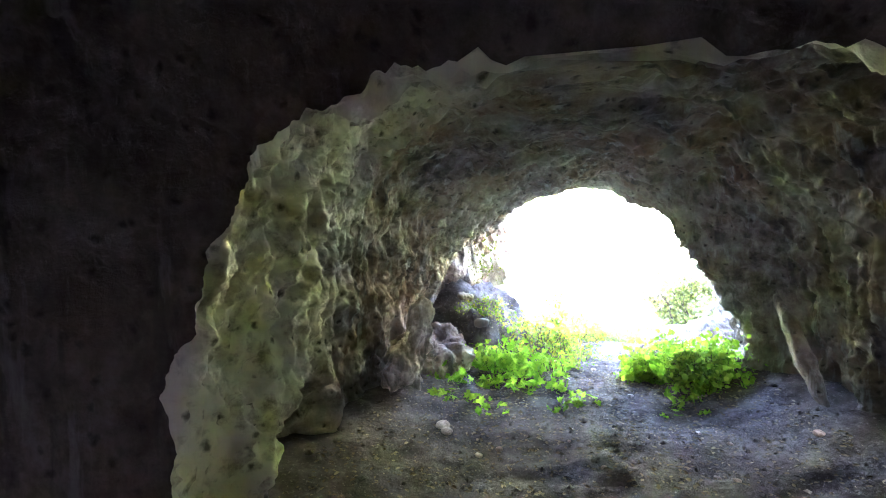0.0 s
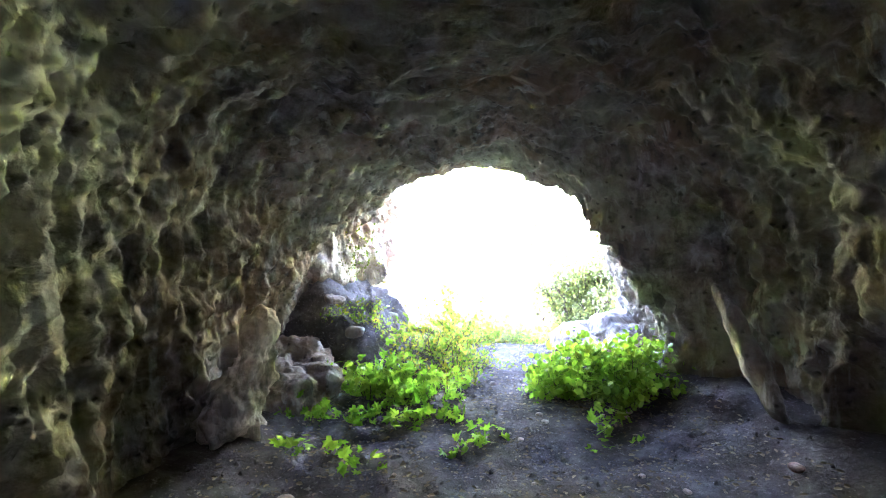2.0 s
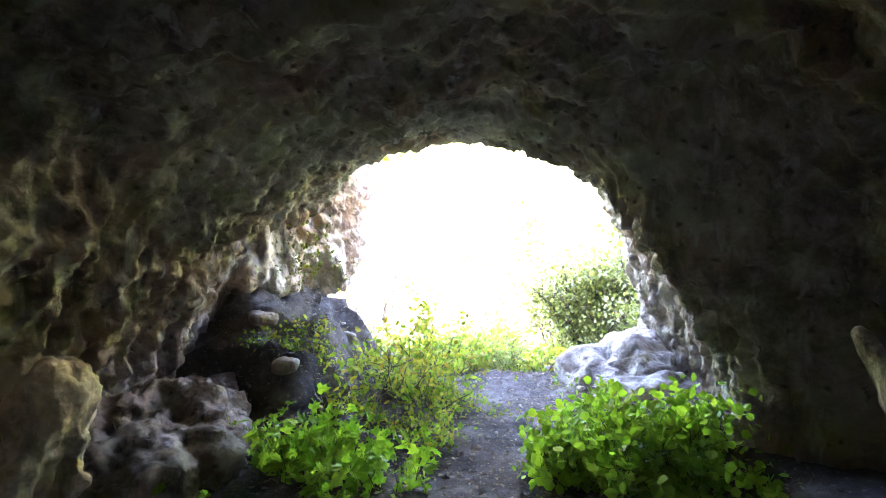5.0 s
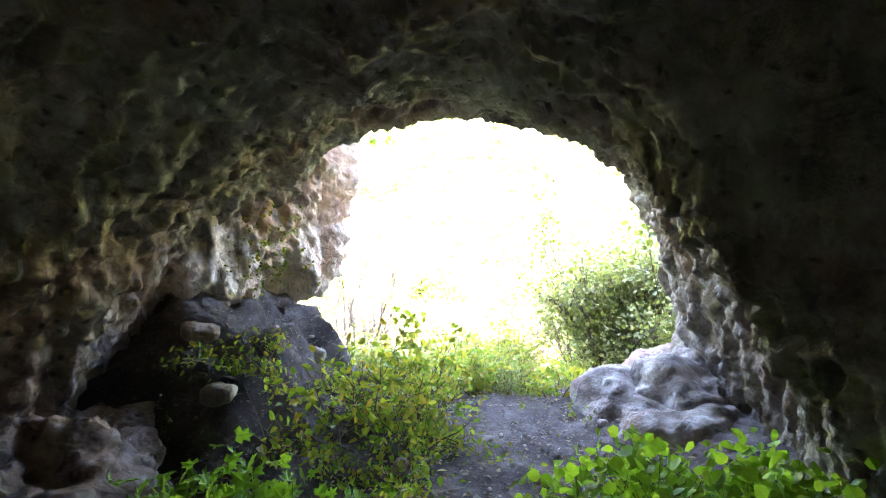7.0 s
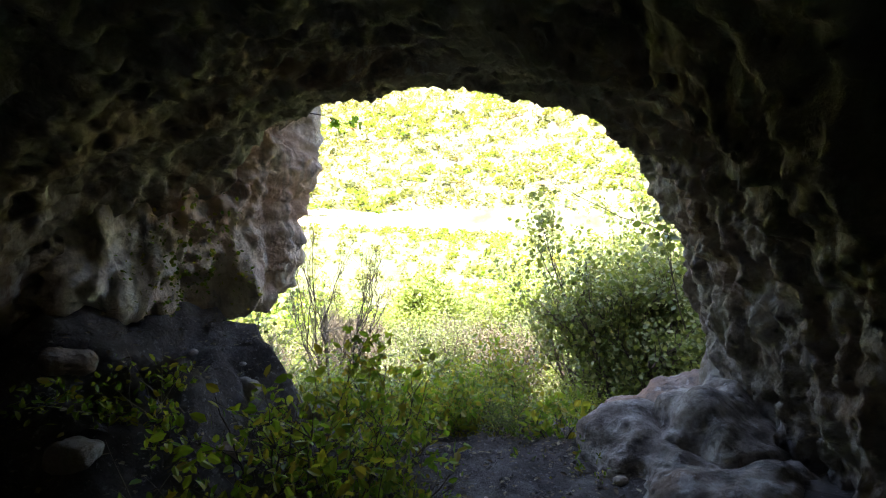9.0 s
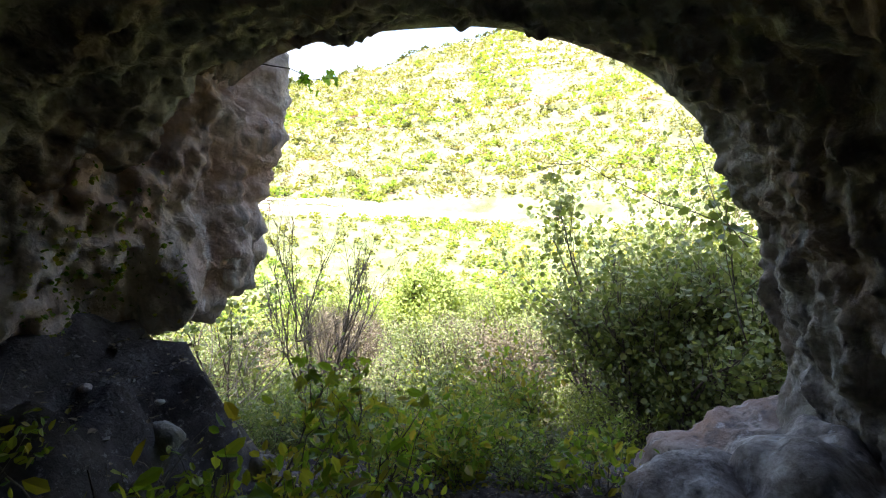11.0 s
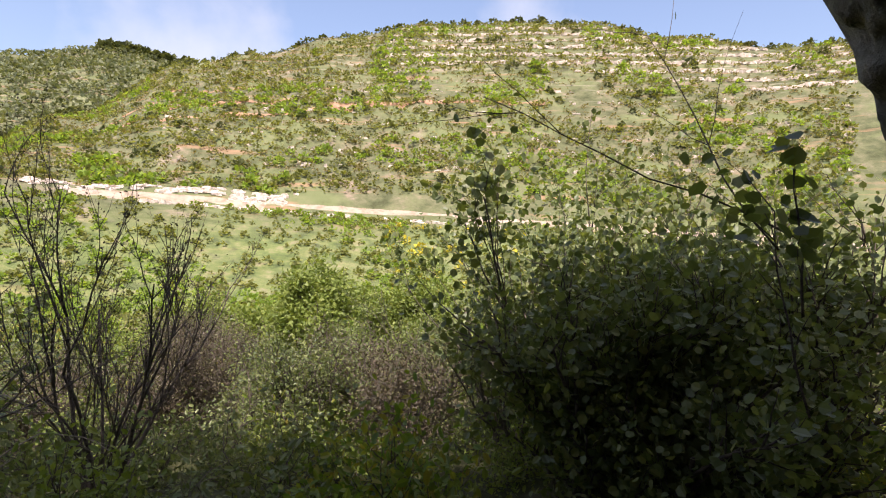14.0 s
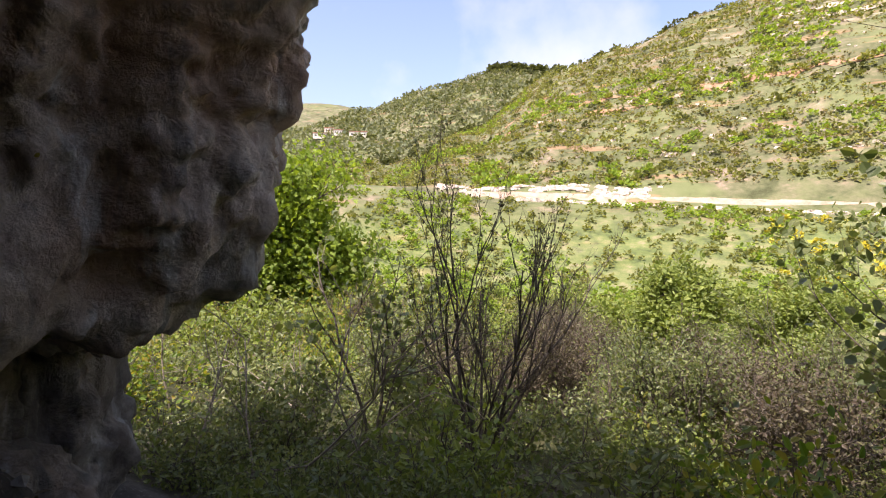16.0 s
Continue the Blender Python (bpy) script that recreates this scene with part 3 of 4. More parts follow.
for i, (x, y) in enumerate([(0.12, 5.4), (-0.1, 5.15), (-0.85, 4.9), (-1.25, 5.0), (0.95, 5.2), (1.05, 5.45)]):
    shrub("wild_plant", ground_at(x, y), 0.26, 4, 0.8, 1, LEAF_FRESH, 1, 0.03, 0.075, 130 + i, "small bright green sprouts on the cave floor", "plant", "plants beside the path", (1, 3), 0.004, LOBED, wander=0.3, angle=0.8)
for i, (x, y, h) in enumerate([(0.75, 6.3, 0.5), (0.98, 6.15, 0.6), (1.2, 6.2, 0.68), (1.45, 6.1, 0.62), (0.9, 6.6, 0.6), (1.15, 6.6, 0.7), (1.45, 6.55, 0.68), (1.65, 6.4, 0.55), (1.3, 5.95, 0.45)]):
    shrub("leafy_bush", ground_at(x, y), h, 8, 0.5, 1, LEAF_FRESH, 2, 0.05, 0.058, 140 + i, "dense fresh green bush at the foot of the cave wall", "bush", "bushes by the wall", (4, 7), 0.005, ROUND, wander=0.3, angle=0.8)
# herbs on the bank under the overhang
for i in range(20):
    rng = np.random.default_rng(200 + i)
    x, y = rng.uniform(-1.7, 0.1), rng.uniform(6.7, 8.7)
    shrub("herb", ground_at(x, y), rng.uniform(0.2, 0.45), 5, 0.6, 1, LEAF_BRAMBLE, 2, 0.03, 0.045, 220 + i, "small green herb on the earth bank", "plant", "herbs on the bank", (2, 4), 0.004, OVAL, wander=0.3)
for i in range(16):
    rng = np.random.default_rng(320 + i)
    x, y = rng.uniform(-0.1, 1.3), rng.uniform(6.9, 8.9)
    shrub("herb", ground_at(x, y), rng.uniform(0.14, 0.26), 5, 0.7, 1, LEAF_BRAMBLE, 1, 0.02, 0.04, 340 + i, "small green herb on the trodden earth", "plant", "herbs on the path", (2, 4), 0.003, OVAL, wander=0.3)
# brambles in the mouth
for i, (x, y, h) in enumerate([(-0.6, 7.8, 1.05), (-0.2, 7.7, 1.05), (-0.4, 8.15, 0.95), (-0.1, 8.3, 0.9), (-0.15, 8.75, 0.8), (0.3, 9.3, 0.65), (0.75, 9.5, 0.65), (1.15, 9.25, 0.55)]):
    shrub("bramble", ground_at(x, y), h * 1.05, 8, 0.5, 1, LEAF_BRAMBLE, 2, 0.05, 0.065, 260 + i, "arching bramble with yellow-green leaves in the cave mouth", "bramble", "brambles in the mouth", (3, 6), 0.007, OVAL, wander=0.3, rise=-0.02, angle=0.7)


def dry_stalks(x, y, seed, n=9, tall=0.45):
    rng = np.random.default_rng(seed)
    root = new("dry_stalks")
    root.location = ground_at(x, y)
    limbs, tips = [], []
    for i in range(n):
        grow(rng, (rng.normal(0, 0.06), rng.normal(0, 0.06), -0.03), (rng.normal(0, 0.6), rng.normal(0, 0.6), 1), tall * rng.uniform(0.5, 1.1), 0.004, 0, limbs, tips, 0.3, -0.05)
    for limb in limbs:
        tube_mesh("stem", [limb], DEAD_WOOD, root, sides=4)
    return tagged(root, "dry pale plant stalks on the bank", "dry stalks", "dry stalks")


for i, (x, y) in enumerate([(-0.95, 7.4), (-1.15, 7.7), (-0.6, 7.6), (-0.3, 7.9), (0.15, 8.1), (-0.9, 8.2)]):
    dry_stalks(x, y, 300 + i)


def on_rock(ob, p):
    ok, place, normal, _ = ob.closest_point_on_mesh(Vector(p))
    return place, normal


# moss, drips and tufts on the overhang
rng = np.random.default_rng(330)
for name, centre, spread, count, size in (("moss", (-1.3, 8.65, 1.25), 0.2, 420, 0.026), ("moss", (-1.6, 8.5, 1.05), 0.16, 260, 0.022)):
    pos, axis, sz = [], [], []
    for _ in range(count):
        place, normal = on_rock(overhang, Vector(centre) + Vector(rng.normal(0, spread, 3)))
        pos.append(place)
        axis.append(np.array(normal) + rng.normal(0, 0.5, 3) + np.array([0, 0, -0.3]))
        sz.append(size * rng.uniform(0.5, 1.4))
    tagged(leaf_mesh(name, pos, axis, sz, ROUND, LEAF_BRAMBLE, overhang, rng, "small green tufts on the rock"), kind="stuff")
for i, (x, y) in enumerate([(-1.75, 8.7), (-1.95, 8.55)]):
    place, _ = on_rock(overhang, (x, y, 0.75))
    limbs = [([place + Vector((0, 0, 0.08)), place + Vector((0.01, 0, -0.05)), place + Vector((0.02, 0.01, -0.14 - 0.04 * (i % 2)))], 0.05, 0.012)]
    tube_mesh("stalactite", limbs, ROCK_PALE, overhang, "short pale stalactite", sides=9)

# broken rock on the bank
for i, (x, y, k) in enumerate([(-1.25, 7.35, 0.17), (-1.55, 7.7, 0.2), (-0.85, 7.9, 0.13), (-1.0, 8.5, 0.18), (-0.65, 8.75, 0.14), (-1.4, 6.9, 0.16), (-0.15, 7.45, 0.1)]):
    c = ground_at(x, y)
    k *= 0.62
    rock("loose_rock", (c.x, c.y, c.z + k * 0.2), (k, k * 0.8, k * 0.55), (10 * i, 7 * i, 40 * i), 0.7, 40 + i, k * 0.4, k * 0.15, ROCK, "broken limestone lump on the earth bank", "rock", 5)

# outside: shrubs below the mouth
shrub("bare_shrub", ground_at(-1.6, 12.85), 2.5, 7, 0.34, 3, LEAF_RUSSET, 1, 0.02, 0.022, 400, "tall leafless shrub with many thin dark stems", "shrub", "", (4, 6), 0.022, OVAL, angle=0.45, wander=0.16, rise=0.08)
shrub("climbing_shrub", ground_at(-2.75, 12.7), 2.1, 3, 0.22, 2, LEAF_DARK, 2, 0.05, 0.075, 401, "thin shrub with dark round hanging leaves", "shrub", "", (3, 5), 0.02, ROUND, angle=0.6)
big = [(2.2, 13.4, 3.0, 402), (3.2, 13.0, 3.3, 403), (3.9, 14.8, 3.5, 404), (4.8, 13.2, 3.2, 405), (2.7, 15.4, 3.3, 418), (3.0, 11.7, 1.9, 419)]
for x, y, h, sd in big:
    shrub("leafy_shrub", ground_at(x, y), h, 8, 0.34, 3, LEAF_DARK, 2, 0.06, 0.075, sd, "large dense dark green shrub on the slope", "shrub", "large shrubs on the slope", (2, 5), 0.026, ROUND, angle=0.45, wander=0.15)
mid = [(1.0, 14.6, 1.8, 406), (-0.2, 14.6, 1.75, 408), (0.5, 16.3, 2.1, 409), (-0.9, 15.8, 1.9, 410), (-3.6, 14.3, 1.6, 411), (1.6, 17, 2.3, 412)]
for x, y, h, sd in mid:
    shrub("small_shrub", ground_at(x, y), h, 7, 0.38, 2, LEAF_RUSSET if sd in (406, 409) else LEAF_DARK, 3, 0.07, 0.045, sd, "dull brown-green shrub with fine leaves on the slope" if sd in (406, 409) else "dark olive shrub with fine leaves on the slope", "shrub", "small shrubs on the slope", (6, 10), 0.022, OVAL, angle=0.6)
for x, y, h, sd in [(2.1, 11.5, 1.7, 420), (2.7, 12.4, 2.3, 421), (3.9, 11.8, 2.2, 423), (2.7, 11.3, 1.7, 424), (3.2, 11.5, 2.0, 425), (2.35, 11.0, 1.3, 426), (3.5, 11.9, 2.3, 427)]:
    shrub("leafy_shrub", ground_at(x, y), h, 7, 0.42, 2, LEAF_DARK, 3, 0.08, 0.056, sd, "large dense dark green shrub on the slope", "shrub", "large shrubs on the slope", (6, 9), 0.026, ROUND, angle=0.6)
low = np.random.default_rng(430)
tangle = []
for i in range(6):
    tangle.append(shrub("undergrowth", ground_at(-4.5 + 1.7 * i, 11.3 + 0.3 * (i % 2)), 0.95, 8, 0.75, 1, (LEAF_BRAMBLE, LEAF_DARK, LEAF_SPRING)[i % 3], 3, 0.09, 0.06, 440 + i, "low tangled green undergrowth on the slope", "undergrowth", "undergrowth on the slope", (7, 11), 0.009, OVAL, wander=0.35, angle=0.8))
for i in range(115):
    x, y = low.uniform(-9, 8), 10.9 + 11 * low.random() ** 1.4
    if x < -3.5 - 0.5 * (y - 11) - 2 or x > 5 + 0.6 * (y - 11):
        continue
    # left of the mouth only dark-leaved copies, their colour standing in for shade
    pick = tangle[(1, 4)[i % 2]] if x < -0.6 and y < 14.5 else tangle[i % 6]
    c = copy_thing(pick, Matrix.Translation(ground_at(x, y)) @ Matrix.Rotation(low.uniform(0, 6.28), 4, "Z"))
    k = low.uniform(0.6, 1.25) * (0.7 if x < -1 and y < 13 else 1)
    c.scale = (k, k, k * low.uniform(0.8, 1.2))
for i in range(22):
    a, r = radians(low.uniform(-42, 34)), low.uniform(9, 22)
    x, y = 0.5 + r * math.sin(a), 8 + r * math.cos(a)
    c = copy_thing(bpy.data.objects[("small_shrub", "small_shrub.001", "small_shrub.002", "small_shrub.003")[i % 4]], Matrix.Translation(ground_at(x, y)) @ Matrix.Rotation(low.uniform(0, 6.28), 4, "Z"))
    k = low.uniform(0.7, 1.05)
    c.scale = (k, k, k)

for i in range(22):
    x, y = low.uniform(-0.9, 1.6), low.uniform(9.2, 10.9)
    c = copy_thing(tangle[i % 6], Matrix.Translation(ground_at(x, y)) @ Matrix.Rotation(low.uniform(0, 6.28), 4, "Z"))
    k = low.uniform(0.3, 0.5) + 0.12 * (y - 9.2)
    c.scale = (k, k, k)

for i in range(40):
    x, y = low.uniform(-18, -4), low.uniform(15, 26)
    c = copy_thing(tangle[i % 6], Matrix.Translation(ground_at(x, y)) @ Matrix.Rotation(low.uniform(0, 6.28), 4, "Z"))
    k = low.uniform(1.3, 2.3)
    c.scale = (k, k, k)

for i in range(18):
    x, y = low.uniform(-3.2, -0.7), low.uniform(10.0, 11.6)
    # dark-leaved copies only, again in place of shade
    c = copy_thing(tangle[(1, 4)[i % 2]], Matrix.Translation(ground_at(x, y)) @ Matrix.Rotation(low.uniform(0, 6.28), 4, "Z"))
    k = low.uniform(0.4, 0.75)
    c.scale = (k, k, k)

# trees further down
for i, (x, y, h) in enumerate([(-14.0, 21.6, 7.2), (-15.9, 21.0, 6.0), (-12.6, 23.5, 5.2)]):
    shrub("sunlit_tree", ground_at(x, y), h, 5, 0.12, 2, LEAF_TREE, 5, 0.36, 0.17, 480 + i, "slender tree with bright green leaves in the sun", "tree", "sunlit trees", (8, 12), 0.09, LOBED, angle=0.6, shrink=0.42)
for i, (x, y, h) in enumerate([(-2.5, 42, 6.4), (4, 50, 7), (-9, 46, 5.5)]):
    shrub("pale_tree", ground_at(x, y), h, 5, 0.4, 3, LEAF_SPRING, 4, 0.35, 0.3, 490 + i, "tree in pale yellow-green spring leaf", "tree", "pale trees in the valley", (4, 7), 0.11, OVAL, angle=0.65)
model = []
for i in range(3):
    model.append(shrub("valley_tree", ground_at(14 + 5 * i, 60 + 6 * i), 4.6 + i, 5, 0.45, 2, (LEAF_TREE, LEAF_BRAMBLE, LEAF_SPRING)[i], 3, 0.5, 0.62, 500 + i, ("bright green", "olive green", "pale green")[i] + " round tree on the valley side", "tree", "trees on the valley side", (6, 9), 0.1, OVAL, angle=0.7))
vt = np.random.default_rng(520)
for i in range(58):
    a, r = radians(vt.uniform(-48, 44)), vt.uniform(24, 130)
    x, y = 0.5 + r * math.sin(a), 8 + r * math.cos(a)
    if abs(x) < 3 and y < 30:
        continue
    s = vt.uniform(0.35, 0.8) * (0.55 if r < 45 else 1)
    m = copy_thing(model[i % 3], Matrix.Translation(ground_at(x, y)) @ Matrix.Rotation(vt.uniform(0, 6.28), 4, "Z"))
    m.scale = (s, s, s * vt.uniform(0.8, 1.15))


# sprig and creepers at the mouth
def hanging(name, start, way, length, seed, leaf, size, n, label, category, shape=LOBED, rad=0.006, kids=1):
    rng = np.random.default_rng(seed)
    root = new(name)
    root.location = start
    limbs, tips = [], []
    grow(rng, (0, 0, 0), way, length, rad, kids, limbs, tips, 0.2, 0.0, (3, 5), 0.6, 0.5)
    for limb in limbs:
        tube_mesh("twig", [limb], BARK, root, sides=5)
    if n:
        pick = [tips[int(j)] for j in rng.integers(0, len(tips), n)]
        leaf_mesh("foliage", *leaves_on(rng, pick, 1, 0.02, size), shape, leaf, root, rng)
    return tagged(root, label, category)


for i, (x, y, wx, l) in enumerate([(-0.55, 8.35, 0.7, 0.7), (-0.3, 8.6, 0.5, 0.6), (-0.1, 8.75, -0.6, 0.7), (0.15, 9.2, -0.5, 0.6), (0.6, 9.35, -0.4, 0.6)]):
    hanging("bramble_cane", ground_at(x, y), (wx, 0.1, 1.0), l, 660 + i, LEAF_BRAMBLE, 0.06, 26, "arching bramble cane with dark green leaves", "bramble", LOBED, 0.006)
hanging("fig_sprig", (-1.05, 9.75, 2.5), (0.9, 0.1, -0.05), 0.42, 600, LEAF_FRESH, 0.075, 8, "small green lobed sprig growing from the rock lip", "sprig")
hanging("creeper", (2.3, 10.0, 0.95), (-0.25, -0.05, 1.0), 0.6, 601, LEAF_DARK, 0.085, 26, "dark creeper with heart-shaped leaves beside the rock", "creeper", ROUND)
hanging("creeper", (2.45, 10.1, 0.5), (-0.3, 0.1, 1.0), 0.9, 602, LEAF_DARK, 0.08, 30, "dark creeper with heart-shaped leaves beside the rock", "creeper", ROUND)
hanging("bare_branch", (2.75, 10.5, 1.25), (-0.75, 0.45, 0.55), 1.9, 603, LEAF_DARK, 0.05, 6, "thin dark bare branch reaching across the mouth", "branch", OVAL, 0.0065)
hanging("bare_branch", (2.7, 10.6, 1.2), (-0.35, 0.5, 0.9), 1.7, 604, LEAF_DARK, 0.05, 5, "thin dark bare branch reaching across the mouth", "branch", OVAL, 0.006)
dead = np.random.default_rng(650)
for i in range(15):
    x, y, l = dead.uniform(-4.2, -0.9), dead.uniform(10.5, 12.6), dead.uniform(0.8, 1.5)
    w = (dead.normal(0, 0.8), dead.normal(0, 0.4), dead.uniform(0.3, 0.9))
    b = hanging("dead_branch", ground_at(x, y) + Vector((0, 0, 0.02)), w, l, 610 + i, None, 0, 0, "pale dead branch lying in the undergrowth", "dead branch", OVAL, 0.010, 2)
    for o in b.children:
        o.data.materials[0] = DEAD_WOOD

# stones on the floor
stone_rng = np.random.default_rng(700)
stone_models = []
for i in range(4):
    s = rock("stone", (0, 0, 0), (0.055, 0.045, 0.03), (0, 0, 40 * i), 0.85, 20 + i, 0.02, 0.008, ROCK_PALE, "small pale stone lying on the cave floor", "stone", 4)
    tagged(s, group="stones on the floor")
    stone_models.append(s)
for i in range(64):
    x, y = stone_rng.uniform(-1.6, 1.9), stone_rng.uniform(2.2, 8.8)
    src = stone_models[i % 4]
    k = stone_rng.uniform(0.2, 0.95) * (1.5 if x > 1.3 or x < -1.0 else 0.7)
    m = pose(0, 0, 0, 0, 0, stone_rng.uniform(0, 360))
    m.translation = ground_at(x, y) + Vector((0, 0, 0.008 * k))
    if i < 4:
        src.matrix_basis = m @ Matrix.Scale(k, 4)
    else:
        c = copy_thing(src, m)
        c.scale = (k, k, k)


# litter of dry leaves and twigs
def litter():
    rng = np.random.default_rng(720)
    n = 9000
    xy = np.stack([rng.uniform(-1.7, 1.9, n), rng.uniform(2.0, 9.6, n)], 1)
    pos = [(x, y, ground_height(x, y) + 0.008) for x, y in xy]
    axis = np.stack([rng.normal(0, 1, n), rng.normal(0, 1, n), rng.normal(0, 0.12, n)], 1)
    return leaf_mesh("litter", pos, axis, rng.uniform(0.012, 0.05, n), OVAL, mat("dry_litter", leaf_nodes([(0.10, 0.075, 0.05), (0.2, 0.16, 0.11), (0.33, 0.28, 0.2)], 0.1)), None, rng, flat=2.0)


tagged(litter(), "dry leaves and bits of twig on the earth", "litter", kind="stuff")


def pebbles():
    rng = np.random.default_rng(740)
    corners = np.array([(1, 0, 0), (0, 1, 0), (-1, 0, 0), (0, -1, 0), (0, 0, 0.8), (0, 0, -0.6)])
    tris = [(0, 1, 4), (1, 2, 4), (2, 3, 4), (3, 0, 4), (1, 0, 5), (2, 1, 5), (3, 2, 5), (0, 3, 5)]
    verts, faces = [], []
    for i in range(2200):
        x, y = rng.uniform(-1.8, 2.0), rng.uniform(1.5, 9.4)
        k = 0.006 + 0.02 * rng.random() ** 2
        v = corners * k * rng.uniform(0.6, 1.3, (6, 3)) + rng.normal(0, k * 0.15, (6, 3)) + np.array([x, y, ground_height(x, y) + k * 0.25])
        faces += [tuple(6 * i + a for a in t) for t in tris]
        verts += v.tolist()
    return mesh_object("gravel", verts, faces, mat("limestone_grit", two_tone((0.09, 0.08, 0.07), (0.26, 0.235, 0.21), 25, 0.0)), smooth=False)


tagged(pebbles(), "loose limestone grit strewn over the earth floor", "gravel", kind="stuff")


# ---- the far side of the valley ----
def road():
    """A pale track cut along the foot of the hill."""
    verts, faces = [], []
    n = 240
    for i in range(n + 1):
        az = -27 + 75 * i / n
        a = radians(az)
        for r in (204.5, 206, 208.8, 210.0):
            x, y = 0.5 + r * math.sin(a), 8 + r * math.cos(a)
            z = max(ground_height(x, y) + 0.25, road_level(az) - 0.3) + (0.5 * abs(lumps(Vector((x, y, 0)), 0.15, 3)) if r > 209 else 0)
            verts.append((x, y, z))
    for i in range(n):
        for j in range(3):
            a = i * 4 + j
            faces.append((a, a + 4, a + 5, a + 1))
    return tagged(mesh_object("road", verts, faces, mat("cream_limestone_track", two_tone((0.22, 0.165, 0.115), (0.38, 0.305, 0.235), 0.3, 0.05))), "pale dusty limestone track along the hill", "road", kind="structure")


road()


def terrace_cut(r, a0, a1, width):
    """A cut of bare red soil along the hillside."""
    verts, faces = [], []
    n = 130
    for i in range(n + 1):
        a = radians(a0 + (a1 - a0) * i / n)
        v = Vector((i * 0.25, r, 0))
        mid = r + 6 * lumps(v, 0.25, 2)
        w = width * max(0.12, 0.6 + 1.1 * lumps(v, 0.9, 3))
        for k in (-1, 0, 1):
            x, y = 0.5 + (mid + k * w) * math.sin(a), 8 + (mid + k * w) * math.cos(a)
            verts.append((x, y, ground_height(x, y) + (0.5 if k == 0 else 0.12)))
    for i in range(n):
        for j in range(2):
            q = i * 3 + j
            faces.append((q, q + 3, q + 4, q + 1))
    return tagged(mesh_object("terrace_cut", verts, faces, RED_SOIL), "bare red-brown soil cut along the hillside", "soil", kind="structure")


RED_SOIL = mat("red_soil", two_tone((0.22, 0.12, 0.07), (0.36, 0.23, 0.15), 0.3, 0.05))
terrace_cut(302, -20, 19, 3.4)
terrace_cut(322, -30, -8, 2.6)
terrace_cut(345, -24, -12, 2.2)


def hill_point(rng, r0, r1, a0=-46, a1=46):
    a, r = radians(rng.uniform(a0, a1)), math.sqrt(rng.uniform(r0 * r0, r1 * r1))
    x, y = 0.5 + r * math.sin(a), 8 + r * math.cos(a)
    return x, y, r, math.degrees(a)


def scrub(name, count, r0, r1, size, leaf, per, seed, label, clump=0.0, a0=-46, a1=46, skyline=False):
    """Bushes on the hillside, each a ragged dome of leafy tufts."""
    rng = np.random.default_rng(seed)
    pos, axis, sz = [], [], []
    made = 0
    while made < count:
        x, y, r, az = hill_point(rng, r0, r1, a0, a1)
        if 199 < r < 219:
            continue
        if clump and noise.noise(Vector((x * 0.02, y * 0.02, seed))) < clump:
            continue
        made += 1
        s = size * rng.uniform(0.5, 1.5)
        z = ground_height(x, y)
        for _ in range(per):
            d = rng.normal(0, 1, 3)
            d = d / np.linalg.norm(d)
            d[2] = abs(d[2])
            k = rng.uniform(0.6, 1.0)
            pos.append((x + d[0] * s * k * 0.5, y + d[1] * s * k * 0.5, z + d[2] * s * k * 0.65 - 0.05))
            axis.append(d + rng.normal(0, 0.5, 3))
            sz.append(s * rng.uniform(0.22, 0.42))
    return tagged(leaf_mesh(name, pos, axis, sz, ROUND, leaf, None, rng, flat=1.3), label, "scrub", kind="stuff")


SCRUB_DARK = mat("scrub_dark", leaf_nodes([(0.06, 0.075, 0.03), (0.085, 0.10, 0.04), (0.12, 0.13, 0.055)], 0.2), 0.7, 0.2)
SCRUB_GREEN = mat("scrub_green", leaf_nodes([(0.105, 0.118, 0.042), (0.165, 0.178, 0.06), (0.24, 0.25, 0.08)], 0.45), 0.7, 0.2)
SCRUB_DULL = mat("scrub_dull", leaf_nodes([(0.13, 0.12, 0.055), (0.19, 0.165, 0.08), (0.25, 0.21, 0.11)], 0.35), 0.7, 0.2)
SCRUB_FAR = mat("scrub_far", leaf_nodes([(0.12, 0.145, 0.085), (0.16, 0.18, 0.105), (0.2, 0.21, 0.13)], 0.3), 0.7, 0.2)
scrub("hill_scrub", 6000, 218, 440, 3.2, SCRUB_GREEN, 14, 800, "fresh green scrub scattered over the hillside", -0.32)
scrub("hill_scrub", 5600, 218, 440, 2.2, SCRUB_DULL, 12, 801, "dull olive scrub scattered over the hillside", -0.4)
scrub("hill_scrub", 230, 225, 440, 3.8, SCRUB_DARK, 34, 802, "dark evergreen bushes dotted over the hillside")
scrub("hill_scrub", 220, 428, 445, 5.0, SCRUB_DARK, 34, 803, "dark bushes along the hilltop")
scrub("hill_scrub", 1500, 90, 200, 2.0, SCRUB_GREEN, 22, 804, "fresh green scrub on the valley floor", 0.0)
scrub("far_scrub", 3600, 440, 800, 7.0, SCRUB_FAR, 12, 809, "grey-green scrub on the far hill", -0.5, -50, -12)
scrub("far_scrub", 900, 440, 800, 5.5, SCRUB_DARK, 14, 805, "dark scrub on the far hill", -0.1, -50, -14)
scrub("far_scrub", 140, 752, 775, 11.0, SCRUB_DARK, 30, 806, "dark wood along the far hilltop", 0, -24.5, -17)
